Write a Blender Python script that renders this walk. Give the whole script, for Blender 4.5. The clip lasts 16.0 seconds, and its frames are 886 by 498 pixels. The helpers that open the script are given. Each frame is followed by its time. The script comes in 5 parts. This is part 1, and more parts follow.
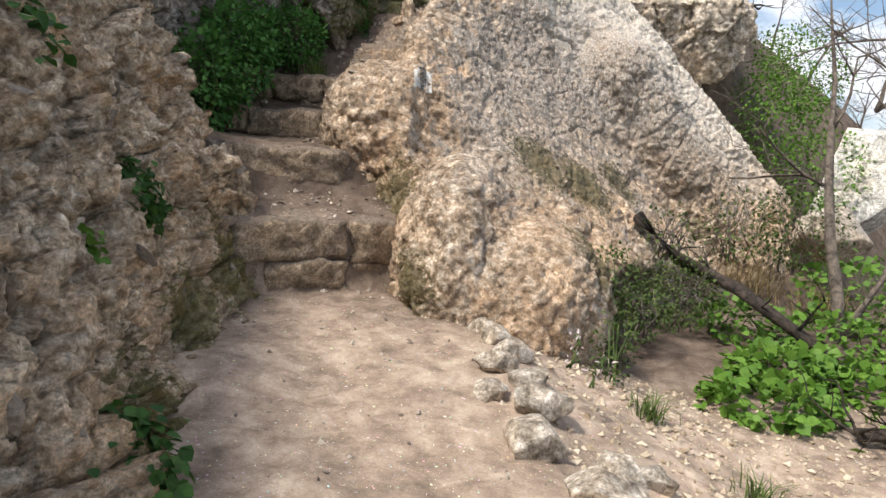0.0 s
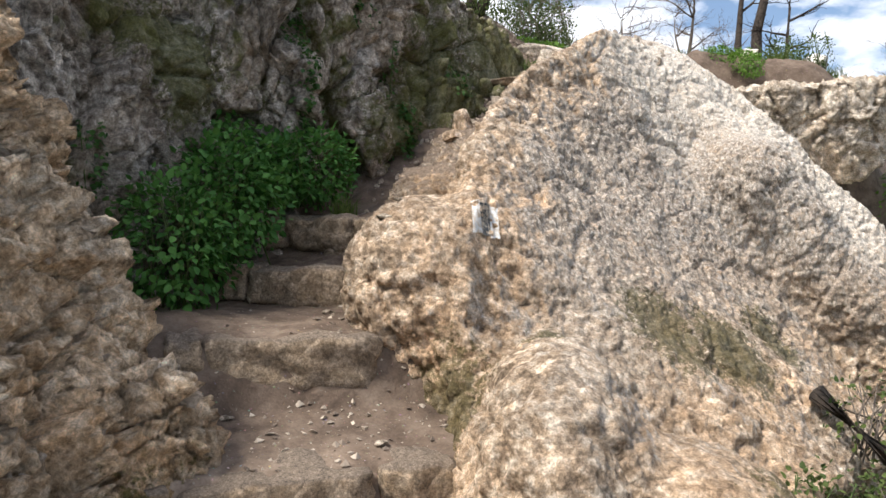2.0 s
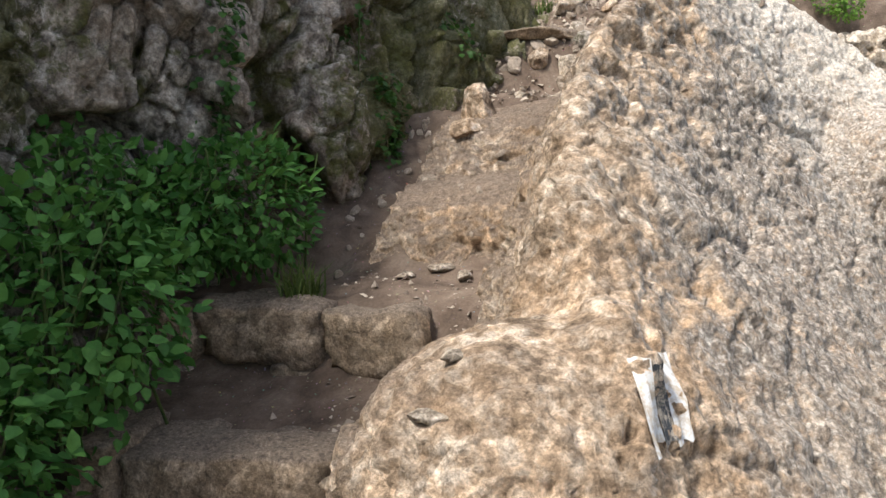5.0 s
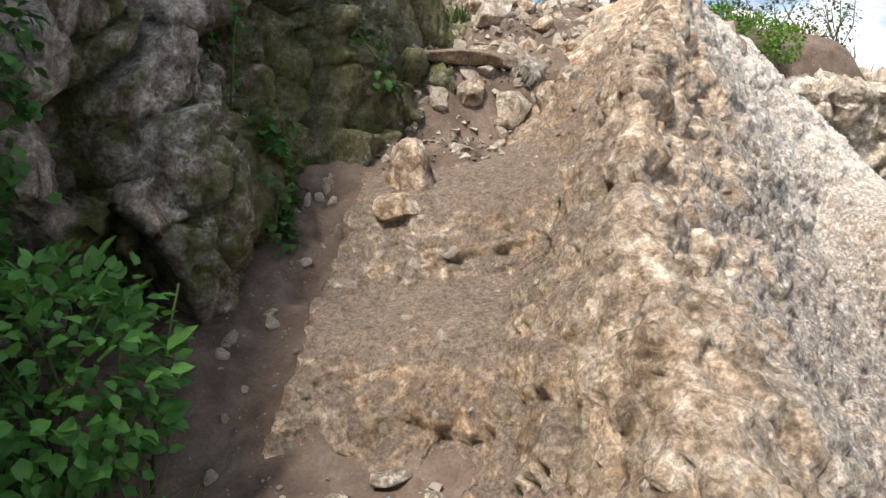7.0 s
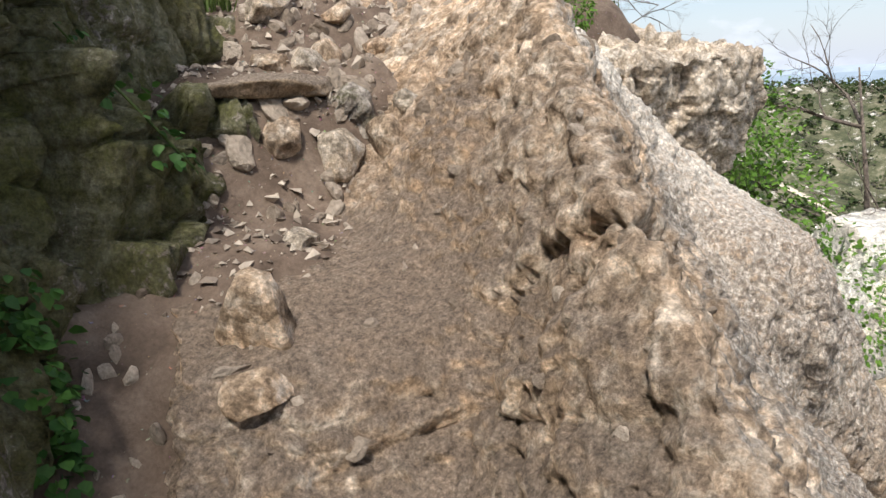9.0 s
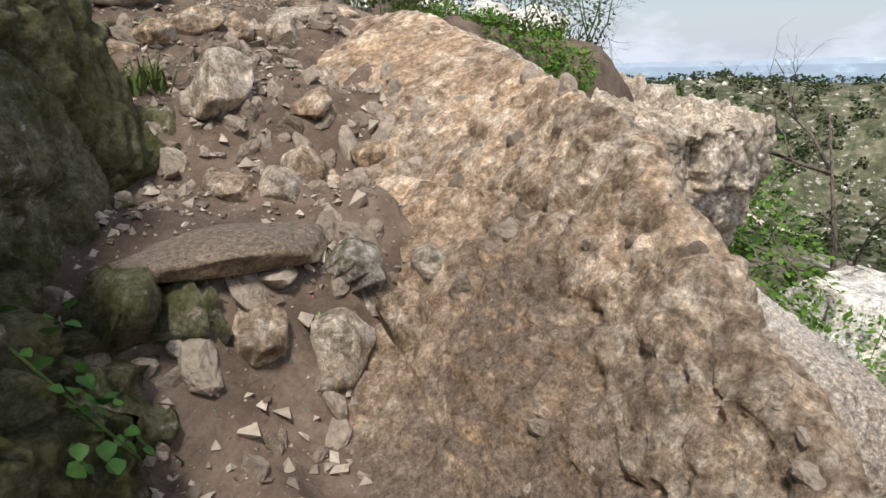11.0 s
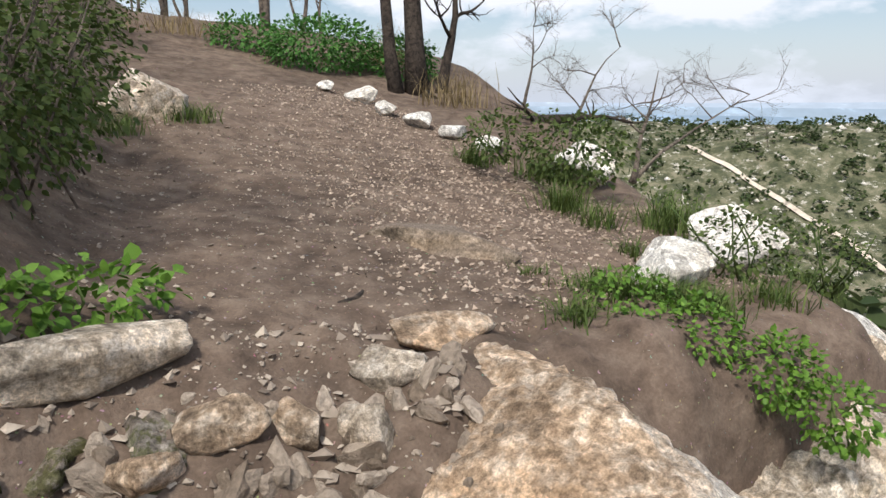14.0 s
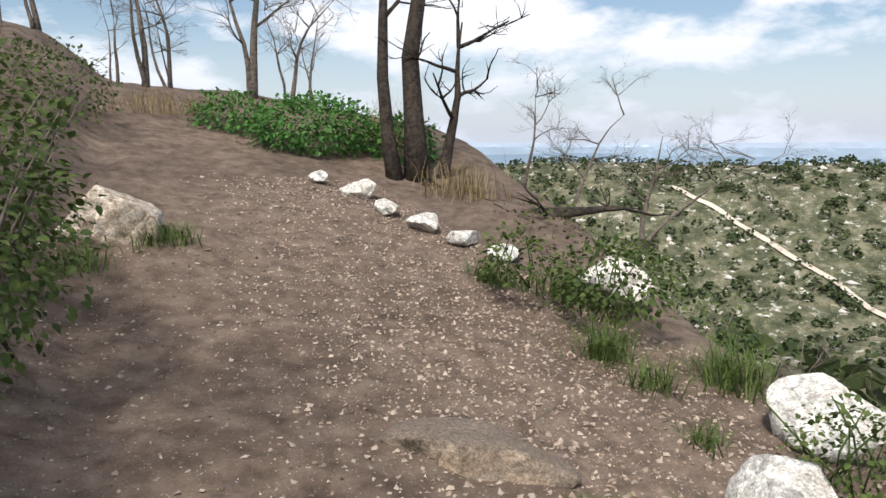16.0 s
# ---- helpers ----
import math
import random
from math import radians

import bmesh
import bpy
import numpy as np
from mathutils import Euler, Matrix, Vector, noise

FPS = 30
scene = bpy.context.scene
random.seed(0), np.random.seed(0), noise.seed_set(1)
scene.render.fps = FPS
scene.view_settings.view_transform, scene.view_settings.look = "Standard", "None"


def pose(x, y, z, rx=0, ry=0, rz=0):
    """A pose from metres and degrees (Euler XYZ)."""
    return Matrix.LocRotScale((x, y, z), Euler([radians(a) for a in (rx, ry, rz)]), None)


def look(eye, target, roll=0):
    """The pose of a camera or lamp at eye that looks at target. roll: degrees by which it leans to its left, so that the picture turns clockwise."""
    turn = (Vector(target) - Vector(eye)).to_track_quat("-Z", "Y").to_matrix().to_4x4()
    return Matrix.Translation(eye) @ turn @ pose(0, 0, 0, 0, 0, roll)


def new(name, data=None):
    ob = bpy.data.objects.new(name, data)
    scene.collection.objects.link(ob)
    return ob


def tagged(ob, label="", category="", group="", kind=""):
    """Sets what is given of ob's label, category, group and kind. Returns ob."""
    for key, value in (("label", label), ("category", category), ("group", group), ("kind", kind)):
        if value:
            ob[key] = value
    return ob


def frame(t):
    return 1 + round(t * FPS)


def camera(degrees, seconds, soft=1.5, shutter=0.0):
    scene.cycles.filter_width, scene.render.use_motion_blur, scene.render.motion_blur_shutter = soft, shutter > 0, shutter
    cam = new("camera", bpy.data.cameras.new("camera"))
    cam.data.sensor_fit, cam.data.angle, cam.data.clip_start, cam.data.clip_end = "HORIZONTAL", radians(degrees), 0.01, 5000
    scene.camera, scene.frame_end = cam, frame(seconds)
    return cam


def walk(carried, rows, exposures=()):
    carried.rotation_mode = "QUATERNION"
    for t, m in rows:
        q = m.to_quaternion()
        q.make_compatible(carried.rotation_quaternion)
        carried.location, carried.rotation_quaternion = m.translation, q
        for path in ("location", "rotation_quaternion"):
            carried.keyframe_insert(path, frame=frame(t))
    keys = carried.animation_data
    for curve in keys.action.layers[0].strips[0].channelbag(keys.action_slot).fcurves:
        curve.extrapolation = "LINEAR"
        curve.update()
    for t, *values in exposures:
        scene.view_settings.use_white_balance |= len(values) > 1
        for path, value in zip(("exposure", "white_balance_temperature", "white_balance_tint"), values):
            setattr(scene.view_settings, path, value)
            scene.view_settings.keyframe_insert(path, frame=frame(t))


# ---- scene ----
cam = camera(63.3, 16.0)
METRES, EYE, TILT, LEAN, TURN = 11.0, 1.4, -7.0, -4.5, 0.0
ROWS = [
    (0.0, 0.0, 0.0, 0.0, -0.0, 0.0, 0.0),
    (0.5, 0.0002, 0.0379, 0.0141, 1.86, 2.24, -0.33),
    (1.0, 0.0069, 0.0879, 0.0286, 4.78, 5.99, -0.91),
    (1.5, 0.0027, 0.1288, 0.0444, 7.84, 7.7, 0.47),
    (2.0, -0.0044, 0.1633, 0.0559, 5.56, 8.29, 2.61),
    (2.5, -0.0086, 0.2018, 0.0737, 6.35, 11.2, 3.54),
    (3.0, -0.0237, 0.2418, 0.0893, 7.54, 11.59, 2.23),
    (3.5, -0.0315, 0.2763, 0.1018, 5.3, 7.27, 3.88),
    (6.0, -0.0702, 0.4114, 0.1699, -3.67, 2.62, 4.43),
    (6.5, -0.0767, 0.4455, 0.1835, -8.04, 2.97, 4.37),
    (7.0, -0.0792, 0.4575, 0.205, -12.96, -0.27, 3.96),
    (7.5, -0.0803, 0.4707, 0.2151, -20.6, -1.88, 4.63),
    (8.0, -0.0785, 0.5039, 0.2377, -24.52, -4.05, 8.75),
    (8.5, -0.0818, 0.5207, 0.2548, -28.15, -4.94, 11.95),
    (9.0, -0.0834, 0.5424, 0.2645, -35.1, -9.55, 10.58),
    (9.5, -0.0753, 0.5638, 0.2869, -36.75, -8.23, 9.64),
    (12.0, -0.025, 0.6577, 0.3355, -43.72, -14.74, 8.65),
    (12.5, 0.0001, 0.6793, 0.3594, -35.87, -15.71, 8.32),
    (13.0, 0.0081, 0.6903, 0.3791, -31.95, -12.06, 8.05),
    (13.5, 0.0199, 0.7069, 0.3865, -34.15, -10.05, 9.41),
    (14.0, 0.0346, 0.7307, 0.4132, -32.48, -8.13, 7.34),
    (14.5, 0.0339, 0.74, 0.4233, -29.73, -6.79, 6.04),
    (15.0, 0.039, 0.7487, 0.4293, -28.96, -7.42, 5.06),
    (15.5, 0.0535, 0.7768, 0.4362, -32.54, -7.66, 4.85),
    (16.0, 0.0649, 0.796, 0.4636, -33.56, -5.09, 7.62),
]
EXPOSURE = 0.32
walk(cam, [(t, pose(0, 0, EYE, TILT, LEAN, TURN) @ pose(METRES * x, METRES * y, METRES * z, 90 + pitch, roll, yaw)) for t, x, y, z, yaw, pitch, roll in ROWS],
     exposures=[(0.0, EXPOSURE + 0.15), (2.5, EXPOSURE + 0.4), (7.0, EXPOSURE + 0.42), (9.5, EXPOSURE + 0.05), (12.5, EXPOSURE - 0.22), (14.5, EXPOSURE - 0.06), (16.0, EXPOSURE - 0.05)])

# ---- world and sun ----
SUN_EL, SUN_AZ = 55.0, 230.0  # degrees above the horizon, and clockwise from +y
world = bpy.data.worlds.new("sky")
scene.world = world
world.use_nodes = True
wn, wl = world.node_tree.nodes, world.node_tree.links
wn.clear()
w_out = wn.new("ShaderNodeOutputWorld")
w_bg = wn.new("ShaderNodeBackground")
w_sky = wn.new("ShaderNodeTexSky")
w_sky.sky_type = "NISHITA"
w_sky.sun_disc = False
w_sky.sun_elevation, w_sky.sun_rotation = radians(SUN_EL), radians(SUN_AZ)
w_sky.air_density, w_sky.dust_density = 1.0, 1.6
w_tc = wn.new("ShaderNodeTexCoord")
w_map = wn.new("ShaderNodeMapping")
w_map.inputs["Scale"].default_value = (1.0, 1.0, 2.4)
w_map.inputs["Location"].default_value = (0.35, 0.1, 0.0)
w_noise = wn.new("ShaderNodeTexNoise")
w_noise.inputs["Scale"].default_value = 4.2
w_noise.inputs["Detail"].default_value = 7.0
w_noise.inputs["Roughness"].default_value = 0.56
w_ramp = wn.new("ShaderNodeValToRGB")
w_ramp.color_ramp.elements[0].position = 0.47
w_ramp.color_ramp.elements[1].position = 0.57
w_mix = wn.new("ShaderNodeMixRGB")
w_mix.inputs[2].default_value = (7.4, 7.6, 8.2, 1)
wl.new(w_tc.outputs["Generated"], w_map.inputs["Vector"])
wl.new(w_map.outputs[0], w_noise.inputs["Vector"])
wl.new(w_noise.outputs["Fac"], w_ramp.inputs[0])
wl.new(w_ramp.outputs[0], w_mix.inputs[0])
wl.new(w_sky.outputs[0], w_mix.inputs[1])
w_sep = wn.new("ShaderNodeSeparateXYZ")
wl.new(w_tc.outputs["Generated"], w_sep.inputs[0])
w_low = wn.new("ShaderNodeValToRGB")
w_low.color_ramp.elements[0].position, w_low.color_ramp.elements[0].color = 0.0, (0.8, 0.8, 0.8, 1)
w_low.color_ramp.elements[1].position, w_low.color_ramp.elements[1].color = 0.15, (0.0, 0.0, 0.0, 1)
wl.new(w_sep.outputs[2], w_low.inputs[0])
w_haze = wn.new("ShaderNodeMixRGB")
w_haze.inputs[2].default_value = (5.6, 6.1, 7.2, 1)
wl.new(w_low.outputs[0], w_haze.inputs[0])
wl.new(w_mix.outputs[0], w_haze.inputs[1])
wl.new(w_haze.outputs[0], w_bg.inputs["Color"])
wl.new(w_bg.outputs[0], w_out.inputs["Surface"])
w_bg.inputs["Strength"].default_value = 0.115

sun = new("sun", bpy.data.lights.new("sun", "SUN"))
sun.data.energy, sun.data.angle, sun.data.color = 3.6, radians(9.0), (1.0, 0.95, 0.88)
_az, _el = radians(SUN_AZ), radians(SUN_EL)
sun_dir = Vector((math.sin(_az) * math.cos(_el), math.cos(_az) * math.cos(_el), math.sin(_el)))
sun.matrix_world = look(sun_dir * 30, (0, 0, 0))


# ---- materials ----
def material(name, rough=0.9):
    m = bpy.data.materials.new(name)
    m.use_nodes = True
    b = m.node_tree.nodes["Principled BSDF"]
    b.inputs["Roughness"].default_value = rough
    b.inputs["Specular IOR Level"].default_value = 0.25
    return m, m.node_tree.nodes, m.node_tree.links, b


def coords(n, l):
    return n.new("ShaderNodeTexCoord").outputs["Object"]


def tex_noise(n, l, vec, scale, detail=5.0, rough=0.55, distort=0.0):
    t = n.new("ShaderNodeTexNoise")
    t.inputs["Scale"].default_value = scale
    t.inputs["Detail"].default_value = detail
    t.inputs["Roughness"].default_value = rough
    t.inputs["Distortion"].default_value = distort
    l.new(vec, t.inputs["Vector"])
    return t.outputs["Fac"]


def tex_cells(n, l, vec, scale, feature="F1"):
    t = n.new("ShaderNodeTexVoronoi")
    t.feature = feature
    t.inputs["Scale"].default_value = scale
    l.new(vec, t.inputs["Vector"])
    return t


def ramp(n, l, fac, *stops):
    r = n.new("ShaderNodeValToRGB")
    els = r.color_ramp.elements
    while len(els) < len(stops):
        els.new(0.5)
    for e, (p, c) in zip(els, stops):
        e.position = p
        e.color = (*c, 1) if not isinstance(c, (int, float)) else (c, c, c, 1)
    l.new(fac, r.inputs[0])
    return r.outputs[0]


def mixed(n, l, fac, a, b, mode="MIX"):
    m = n.new("ShaderNodeMixRGB")
    m.blend_type = mode
    for k, v in enumerate((fac, a, b)):
        sock = m.inputs[k]
        if isinstance(v, (int, float)):
            sock.default_value = v if k == 0 else (v, v, v, 1)
        elif isinstance(v, tuple):
            sock.default_value = (*v, 1)
        else:
            l.new(v, sock)
    return m.outputs[0]


def maths(n, l, op, a, b=0.0, clamp=False):
    m = n.new("ShaderNodeMath")
    m.operation, m.use_clamp = op, clamp
    for sock, v in ((m.inputs[0], a), (m.inputs[1], b)):
        if isinstance(v, (int, float)):
            sock.default_value = v
        else:
            l.new(v, sock)
    return m.outputs[0]


def bumped(n, l, bsdf, height, strength, distance):
    b = n.new("ShaderNodeBump")
    b.inputs["Strength"].default_value, b.inputs["Distance"].default_value = strength, distance
    l.new(height, b.inputs["Height"])
    l.new(b.outputs[0], bsdf.inputs["Normal"])


def normal_part(n, l, axis):
    g = n.new("ShaderNodeNewGeometry")
    s = n.new("ShaderNodeSeparateXYZ")
    l.new(g.outputs["Normal"], s.inputs[0])
    return s.outputs[axis]


def warped(n, l, vec, scale, amount):
    t = n.new("ShaderNodeTexNoise")
    t.inputs["Scale"].default_value = scale
    l.new(vec, t.inputs["Vector"])
    a = n.new("ShaderNodeVectorMath")
    a.operation = "MULTIPLY_ADD"
    l.new(t.outputs["Color"], a.inputs[0])
    a.inputs[1].default_value = (amount, amount, amount)
    l.new(vec, a.inputs[2])
    return a.outputs[0]


def rock_material(name, deep, mid, pale, warm, lichen=(0.2, 0.19, 0.18), lichen_at=0.5, moss=(0.06, 0.07, 0.015), moss_at=0.62,
                  dust=None, clast=9.0, strength=0.8, side=0.0, trodden=False, grain=1.0, valley=False, damp=()):
    m, n, l, b = material(name, 0.93)
    v = coords(n, l)
    w = warped(n, l, v, 9.0, 0.02)
    big = tex_noise(n, l, v, 1.3, 4.0)
    fine = tex_noise(n, l, v, 18.0, 6.0, 0.64)
    mid_n = tex_noise(n, l, v, 5.0, 6.0, 0.65)
    grit = tex_noise(n, l, v, 130.0, 4.0, 0.7)
    base = ramp(n, l, fine, (0.33, deep), (0.48, mid), (0.66, pale))
    base = mixed(n, l, ramp(n, l, big, (0.42, 0.0), (0.62, 0.8)), base, mixed(n, l, 0.6, base, warm))
    cell = tex_cells(n, l, w, clast)
    chip = ramp(n, l, cell.outputs["Color"], (0.2, 0.62), (0.8, 1.3))
    base = mixed(n, l, 0.6, base, chip, "MULTIPLY")
    small = tex_cells(n, l, w, clast * 3.3)
    base = mixed(n, l, 0.45 * grain, base, ramp(n, l, small.outputs["Color"], (0.2, 0.5), (0.8, 1.5)), "MULTIPLY")
    base = mixed(n, l, 0.5, base, ramp(n, l, mid_n, (0.36, 0.5), (0.6, 1.25)), "MULTIPLY")
    lic = tex_noise(n, l, v, 2.4, 8.0, 0.72)
    if side:
        lic = maths(n, l, "ADD", lic, maths(n, l, "MULTIPLY", normal_part(n, l, 0), side))
    speck = tex_noise(n, l, v, 26.0, 6.0, 0.75)
    lic_mask = maths(n, l, "MULTIPLY", ramp(n, l, lic, (lichen_at, 0.0), (lichen_at + 0.1, 1.0)), ramp(n, l, speck, (0.42, 0.0), (0.52, 1.0)))
    base = mixed(n, l, maths(n, l, "MULTIPLY", lic_mask, 0.62), base, lichen)
    if valley:
        # grey weathered skin with pale streaks on the valley side of the crest
        vx = n.new("ShaderNodeSeparateXYZ")
        l.new(v, vx.inputs[0])
        over = maths(n, l, "MULTIPLY", maths(n, l, "MAXIMUM", maths(n, l, "SUBTRACT", vx.outputs[1], 6.5), 0.0), 0.44)
        off = maths(n, l, "ADD", maths(n, l, "SUBTRACT", vx.outputs[0], over), maths(n, l, "MULTIPLY", lic, 1.1))
        skin = maths(n, l, "MULTIPLY", ramp(n, l, off, (0.52, 0.0), (0.72, 1.0)), ramp(n, l, maths(n, l, "DIVIDE", vx.outputs[2], 4.0), (0.26, 0.0), (0.5, 1.0)))
        st = n.new("ShaderNodeMapping")
        st.inputs["Rotation"].default_value = (0.5, 0.6, 0.2)
        st.inputs["Scale"].default_value = (1.0, 1.0, 0.5)
        l.new(v, st.inputs["Vector"])
        streak = tex_noise(n, l, st.outputs[0], 52.0, 7.0, 0.76)
        grey = ramp(n, l, streak, (0.36, (0.1, 0.088, 0.077)), (0.5, (0.28, 0.245, 0.21)), (0.62, (0.64, 0.59, 0.52)))
        pale = ramp(n, l, streak, (0.3, (0.3, 0.26, 0.21)), (0.46, (0.62, 0.56, 0.48)), (0.6, (0.82, 0.78, 0.71)))
        grey = mixed(n, l, ramp(n, l, maths(n, l, "DIVIDE", maths(n, l, "ADD", vx.outputs[1], maths(n, l, "MULTIPLY", lic, 2.0)), 12.0), (0.72, 0.0), (0.8, 1.0)), grey, pale)
        base = mixed(n, l, maths(n, l, "MULTIPLY", skin, ramp(n, l, speck, (0.36, 0.25), (0.5, 0.85))), base, grey)
    mo = tex_noise(n, l, v, 1.7, 7.0, 0.68, 0.3)
    mo_mask = ramp(n, l, mo, (moss_at, 0.0), (moss_at + 0.07, 0.85))
    for cx, cy, cz, rad in damp:
        # moss in hollows that stay wet
        far = n.new("ShaderNodeVectorMath")
        far.operation = "DISTANCE"
        l.new(v, far.inputs[0])
        far.inputs[1].default_value = (cx, cy, cz)
        near = maths(n, l, "SUBTRACT", maths(n, l, "ADD", maths(n, l, "MULTIPLY", speck, 2.6), maths(n, l, "SUBTRACT", mo, 0.95)), maths(n, l, "DIVIDE", far.outputs["Value"], rad))
        mo_mask = maths(n, l, "MAXIMUM", mo_mask, ramp(n, l, near, (-0.2, 0.0), (0.2, 0.75)))
    base = mixed(n, l, mo_mask, base, moss)
    if dust:
        up = maths(n, l, "ADD", normal_part(n, l, 2), maths(n, l, "MULTIPLY", tex_noise(n, l, v, 5.0, 6.0, 0.65), 0.6))
        mask = ramp(n, l, up, *(((0.4, 0.0), (0.92, 0.88)) if trodden else ((0.6, 0.0), (0.98, 0.9))))
        if trodden:
            # worn by feet between the cliff and the crest only
            sx = n.new("ShaderNodeSeparateXYZ")
            l.new(v, sx.inputs[0])
            line = maths(n, l, "SUBTRACT", sx.outputs[0], maths(n, l, "MULTIPLY", maths(n, l, "SUBTRACT", sx.outputs[1], 7.2), 0.5))
            line = maths(n, l, "ADD", line, maths(n, l, "MULTIPLY", mid_n, 0.4))
            mask = maths(n, l, "MULTIPLY", mask, ramp(n, l, line, (0.06, 1.0), (0.3, 0.0)))
            mask = maths(n, l, "MULTIPLY", mask, ramp(n, l, maths(n, l, "DIVIDE", sx.outputs[1], 10.0), (0.83, 1.0), (0.87, 0.0)))
        base = mixed(n, l, mask, base, mixed(n, l, ramp(n, l, grit, (0.35, 0.0), (0.65, 1.0)), dust, tuple(c * 1.3 for c in dust)))
    base = mixed(n, l, 0.55 * grain, base, ramp(n, l, grit, (0.34, 0.5), (0.66, 1.5)), "MULTIPLY")
    crisp = tex_noise(n, l, v, 58.0, 8.0, 0.8)
    base = mixed(n, l, 0.75, base, ramp(n, l, crisp, (0.36, 0.32), (0.5, 1.0), (0.64, 1.75)), "MULTIPLY")
    l.new(base, b.inputs["Base Color"])
    edge = tex_cells(n, l, w, clast, "DISTANCE_TO_EDGE").outputs["Distance"]
    hgt = maths(n, l, "ADD", maths(n, l, "MULTIPLY", ramp(n, l, edge, (0.0, 0.0), (0.1, 1.0)), 0.25), maths(n, l, "MULTIPLY", fine, 0.5 + 1.0 * grain))
    hgt = maths(n, l, "ADD", hgt, maths(n, l, "MULTIPLY", small.outputs["Distance"], -0.3 * grain))
    hgt = maths(n, l, "ADD", hgt, maths(n, l, "MULTIPLY", grit, 0.35 * grain))
    bumped(n, l, b, maths(n, l, "ADD", hgt, maths(n, l, "MULTIPLY", crisp, 0.6)), strength, 0.02)
    return m


RIDGE = rock_material("weathered conglomerate", (0.16, 0.115, 0.078), (0.4, 0.3, 0.21), (0.68, 0.585, 0.475), (0.52, 0.34, 0.2),
                      lichen=(0.46, 0.43, 0.395), lichen_at=0.61, moss_at=0.69, moss=(0.075, 0.066, 0.022), dust=(0.15, 0.116, 0.09), clast=9.0, side=0.2, strength=0.9, trodden=True, grain=0.85, valley=True,
                      damp=((0.85, 5.85, 1.5, 0.42), (1.25, 6.2, 1.3, 0.4), (-0.4, 5.15, 1.1, 0.4), (0.2, 5.25, 1.5, 0.25), (-0.15, 4.35, 0.6, 0.3), (0.95, 4.6, 0.75, 0.35), (1.6, 6.9, 1.2, 0.4)))
CLIFF = rock_material("mossy dark limestone", (0.07, 0.057, 0.047), (0.265, 0.23, 0.197), (0.58, 0.53, 0.465), (0.24, 0.175, 0.115),
                      lichen=(0.46, 0.44, 0.41), lichen_at=0.55, moss_at=0.53, moss=(0.075, 0.08, 0.014), clast=5.0, strength=1.0, grain=0.55,
                      damp=((-0.65, 8.6, 3.4, 0.8), (-0.2, 9.2, 3.8, 0.8), (0.1, 9.9, 4.1, 0.6), (-1.0, 8.0, 2.9, 0.6), (-2.2, 6.2, 3.0, 0.5)))
LEFTROCK = rock_material("fractured tan limestone", (0.17, 0.115, 0.07), (0.48, 0.365, 0.25), (0.76, 0.65, 0.51), (0.56, 0.35, 0.18),
                         lichen=(0.46, 0.43, 0.4), lichen_at=0.6, moss_at=0.64, moss=(0.1, 0.095, 0.02), clast=5.5, strength=1.0, grain=0.5,
                         damp=((-1.15, 4.2, 0.7, 0.45), (-1.0, 2.3, 0.3, 0.5), (-1.2, 3.4, 0.6, 0.3)))
BOULDER = rock_material("pale limestone", (0.22, 0.18, 0.135), (0.48, 0.41, 0.325), (0.74, 0.67, 0.58), (0.5, 0.37, 0.245),
                        lichen=(0.42, 0.4, 0.38), lichen_at=0.58, moss_at=0.74, clast=6.0, side=0.15)
STEP = rock_material("trodden step stone", (0.1, 0.077, 0.057), (0.23, 0.185, 0.14), (0.42, 0.35, 0.275), (0.32, 0.225, 0.135),
                     lichen_at=0.66, moss_at=0.68, dust=(0.17, 0.135, 0.105), clast=5.0, strength=0.7)
WHITE = rock_material("white limestone", (0.42, 0.39, 0.34), (0.7, 0.67, 0.61), (0.88, 0.86, 0.81), (0.7, 0.6, 0.47),
                      lichen=(0.3, 0.3, 0.29), lichen_at=0.58, moss_at=0.8, clast=9.0)


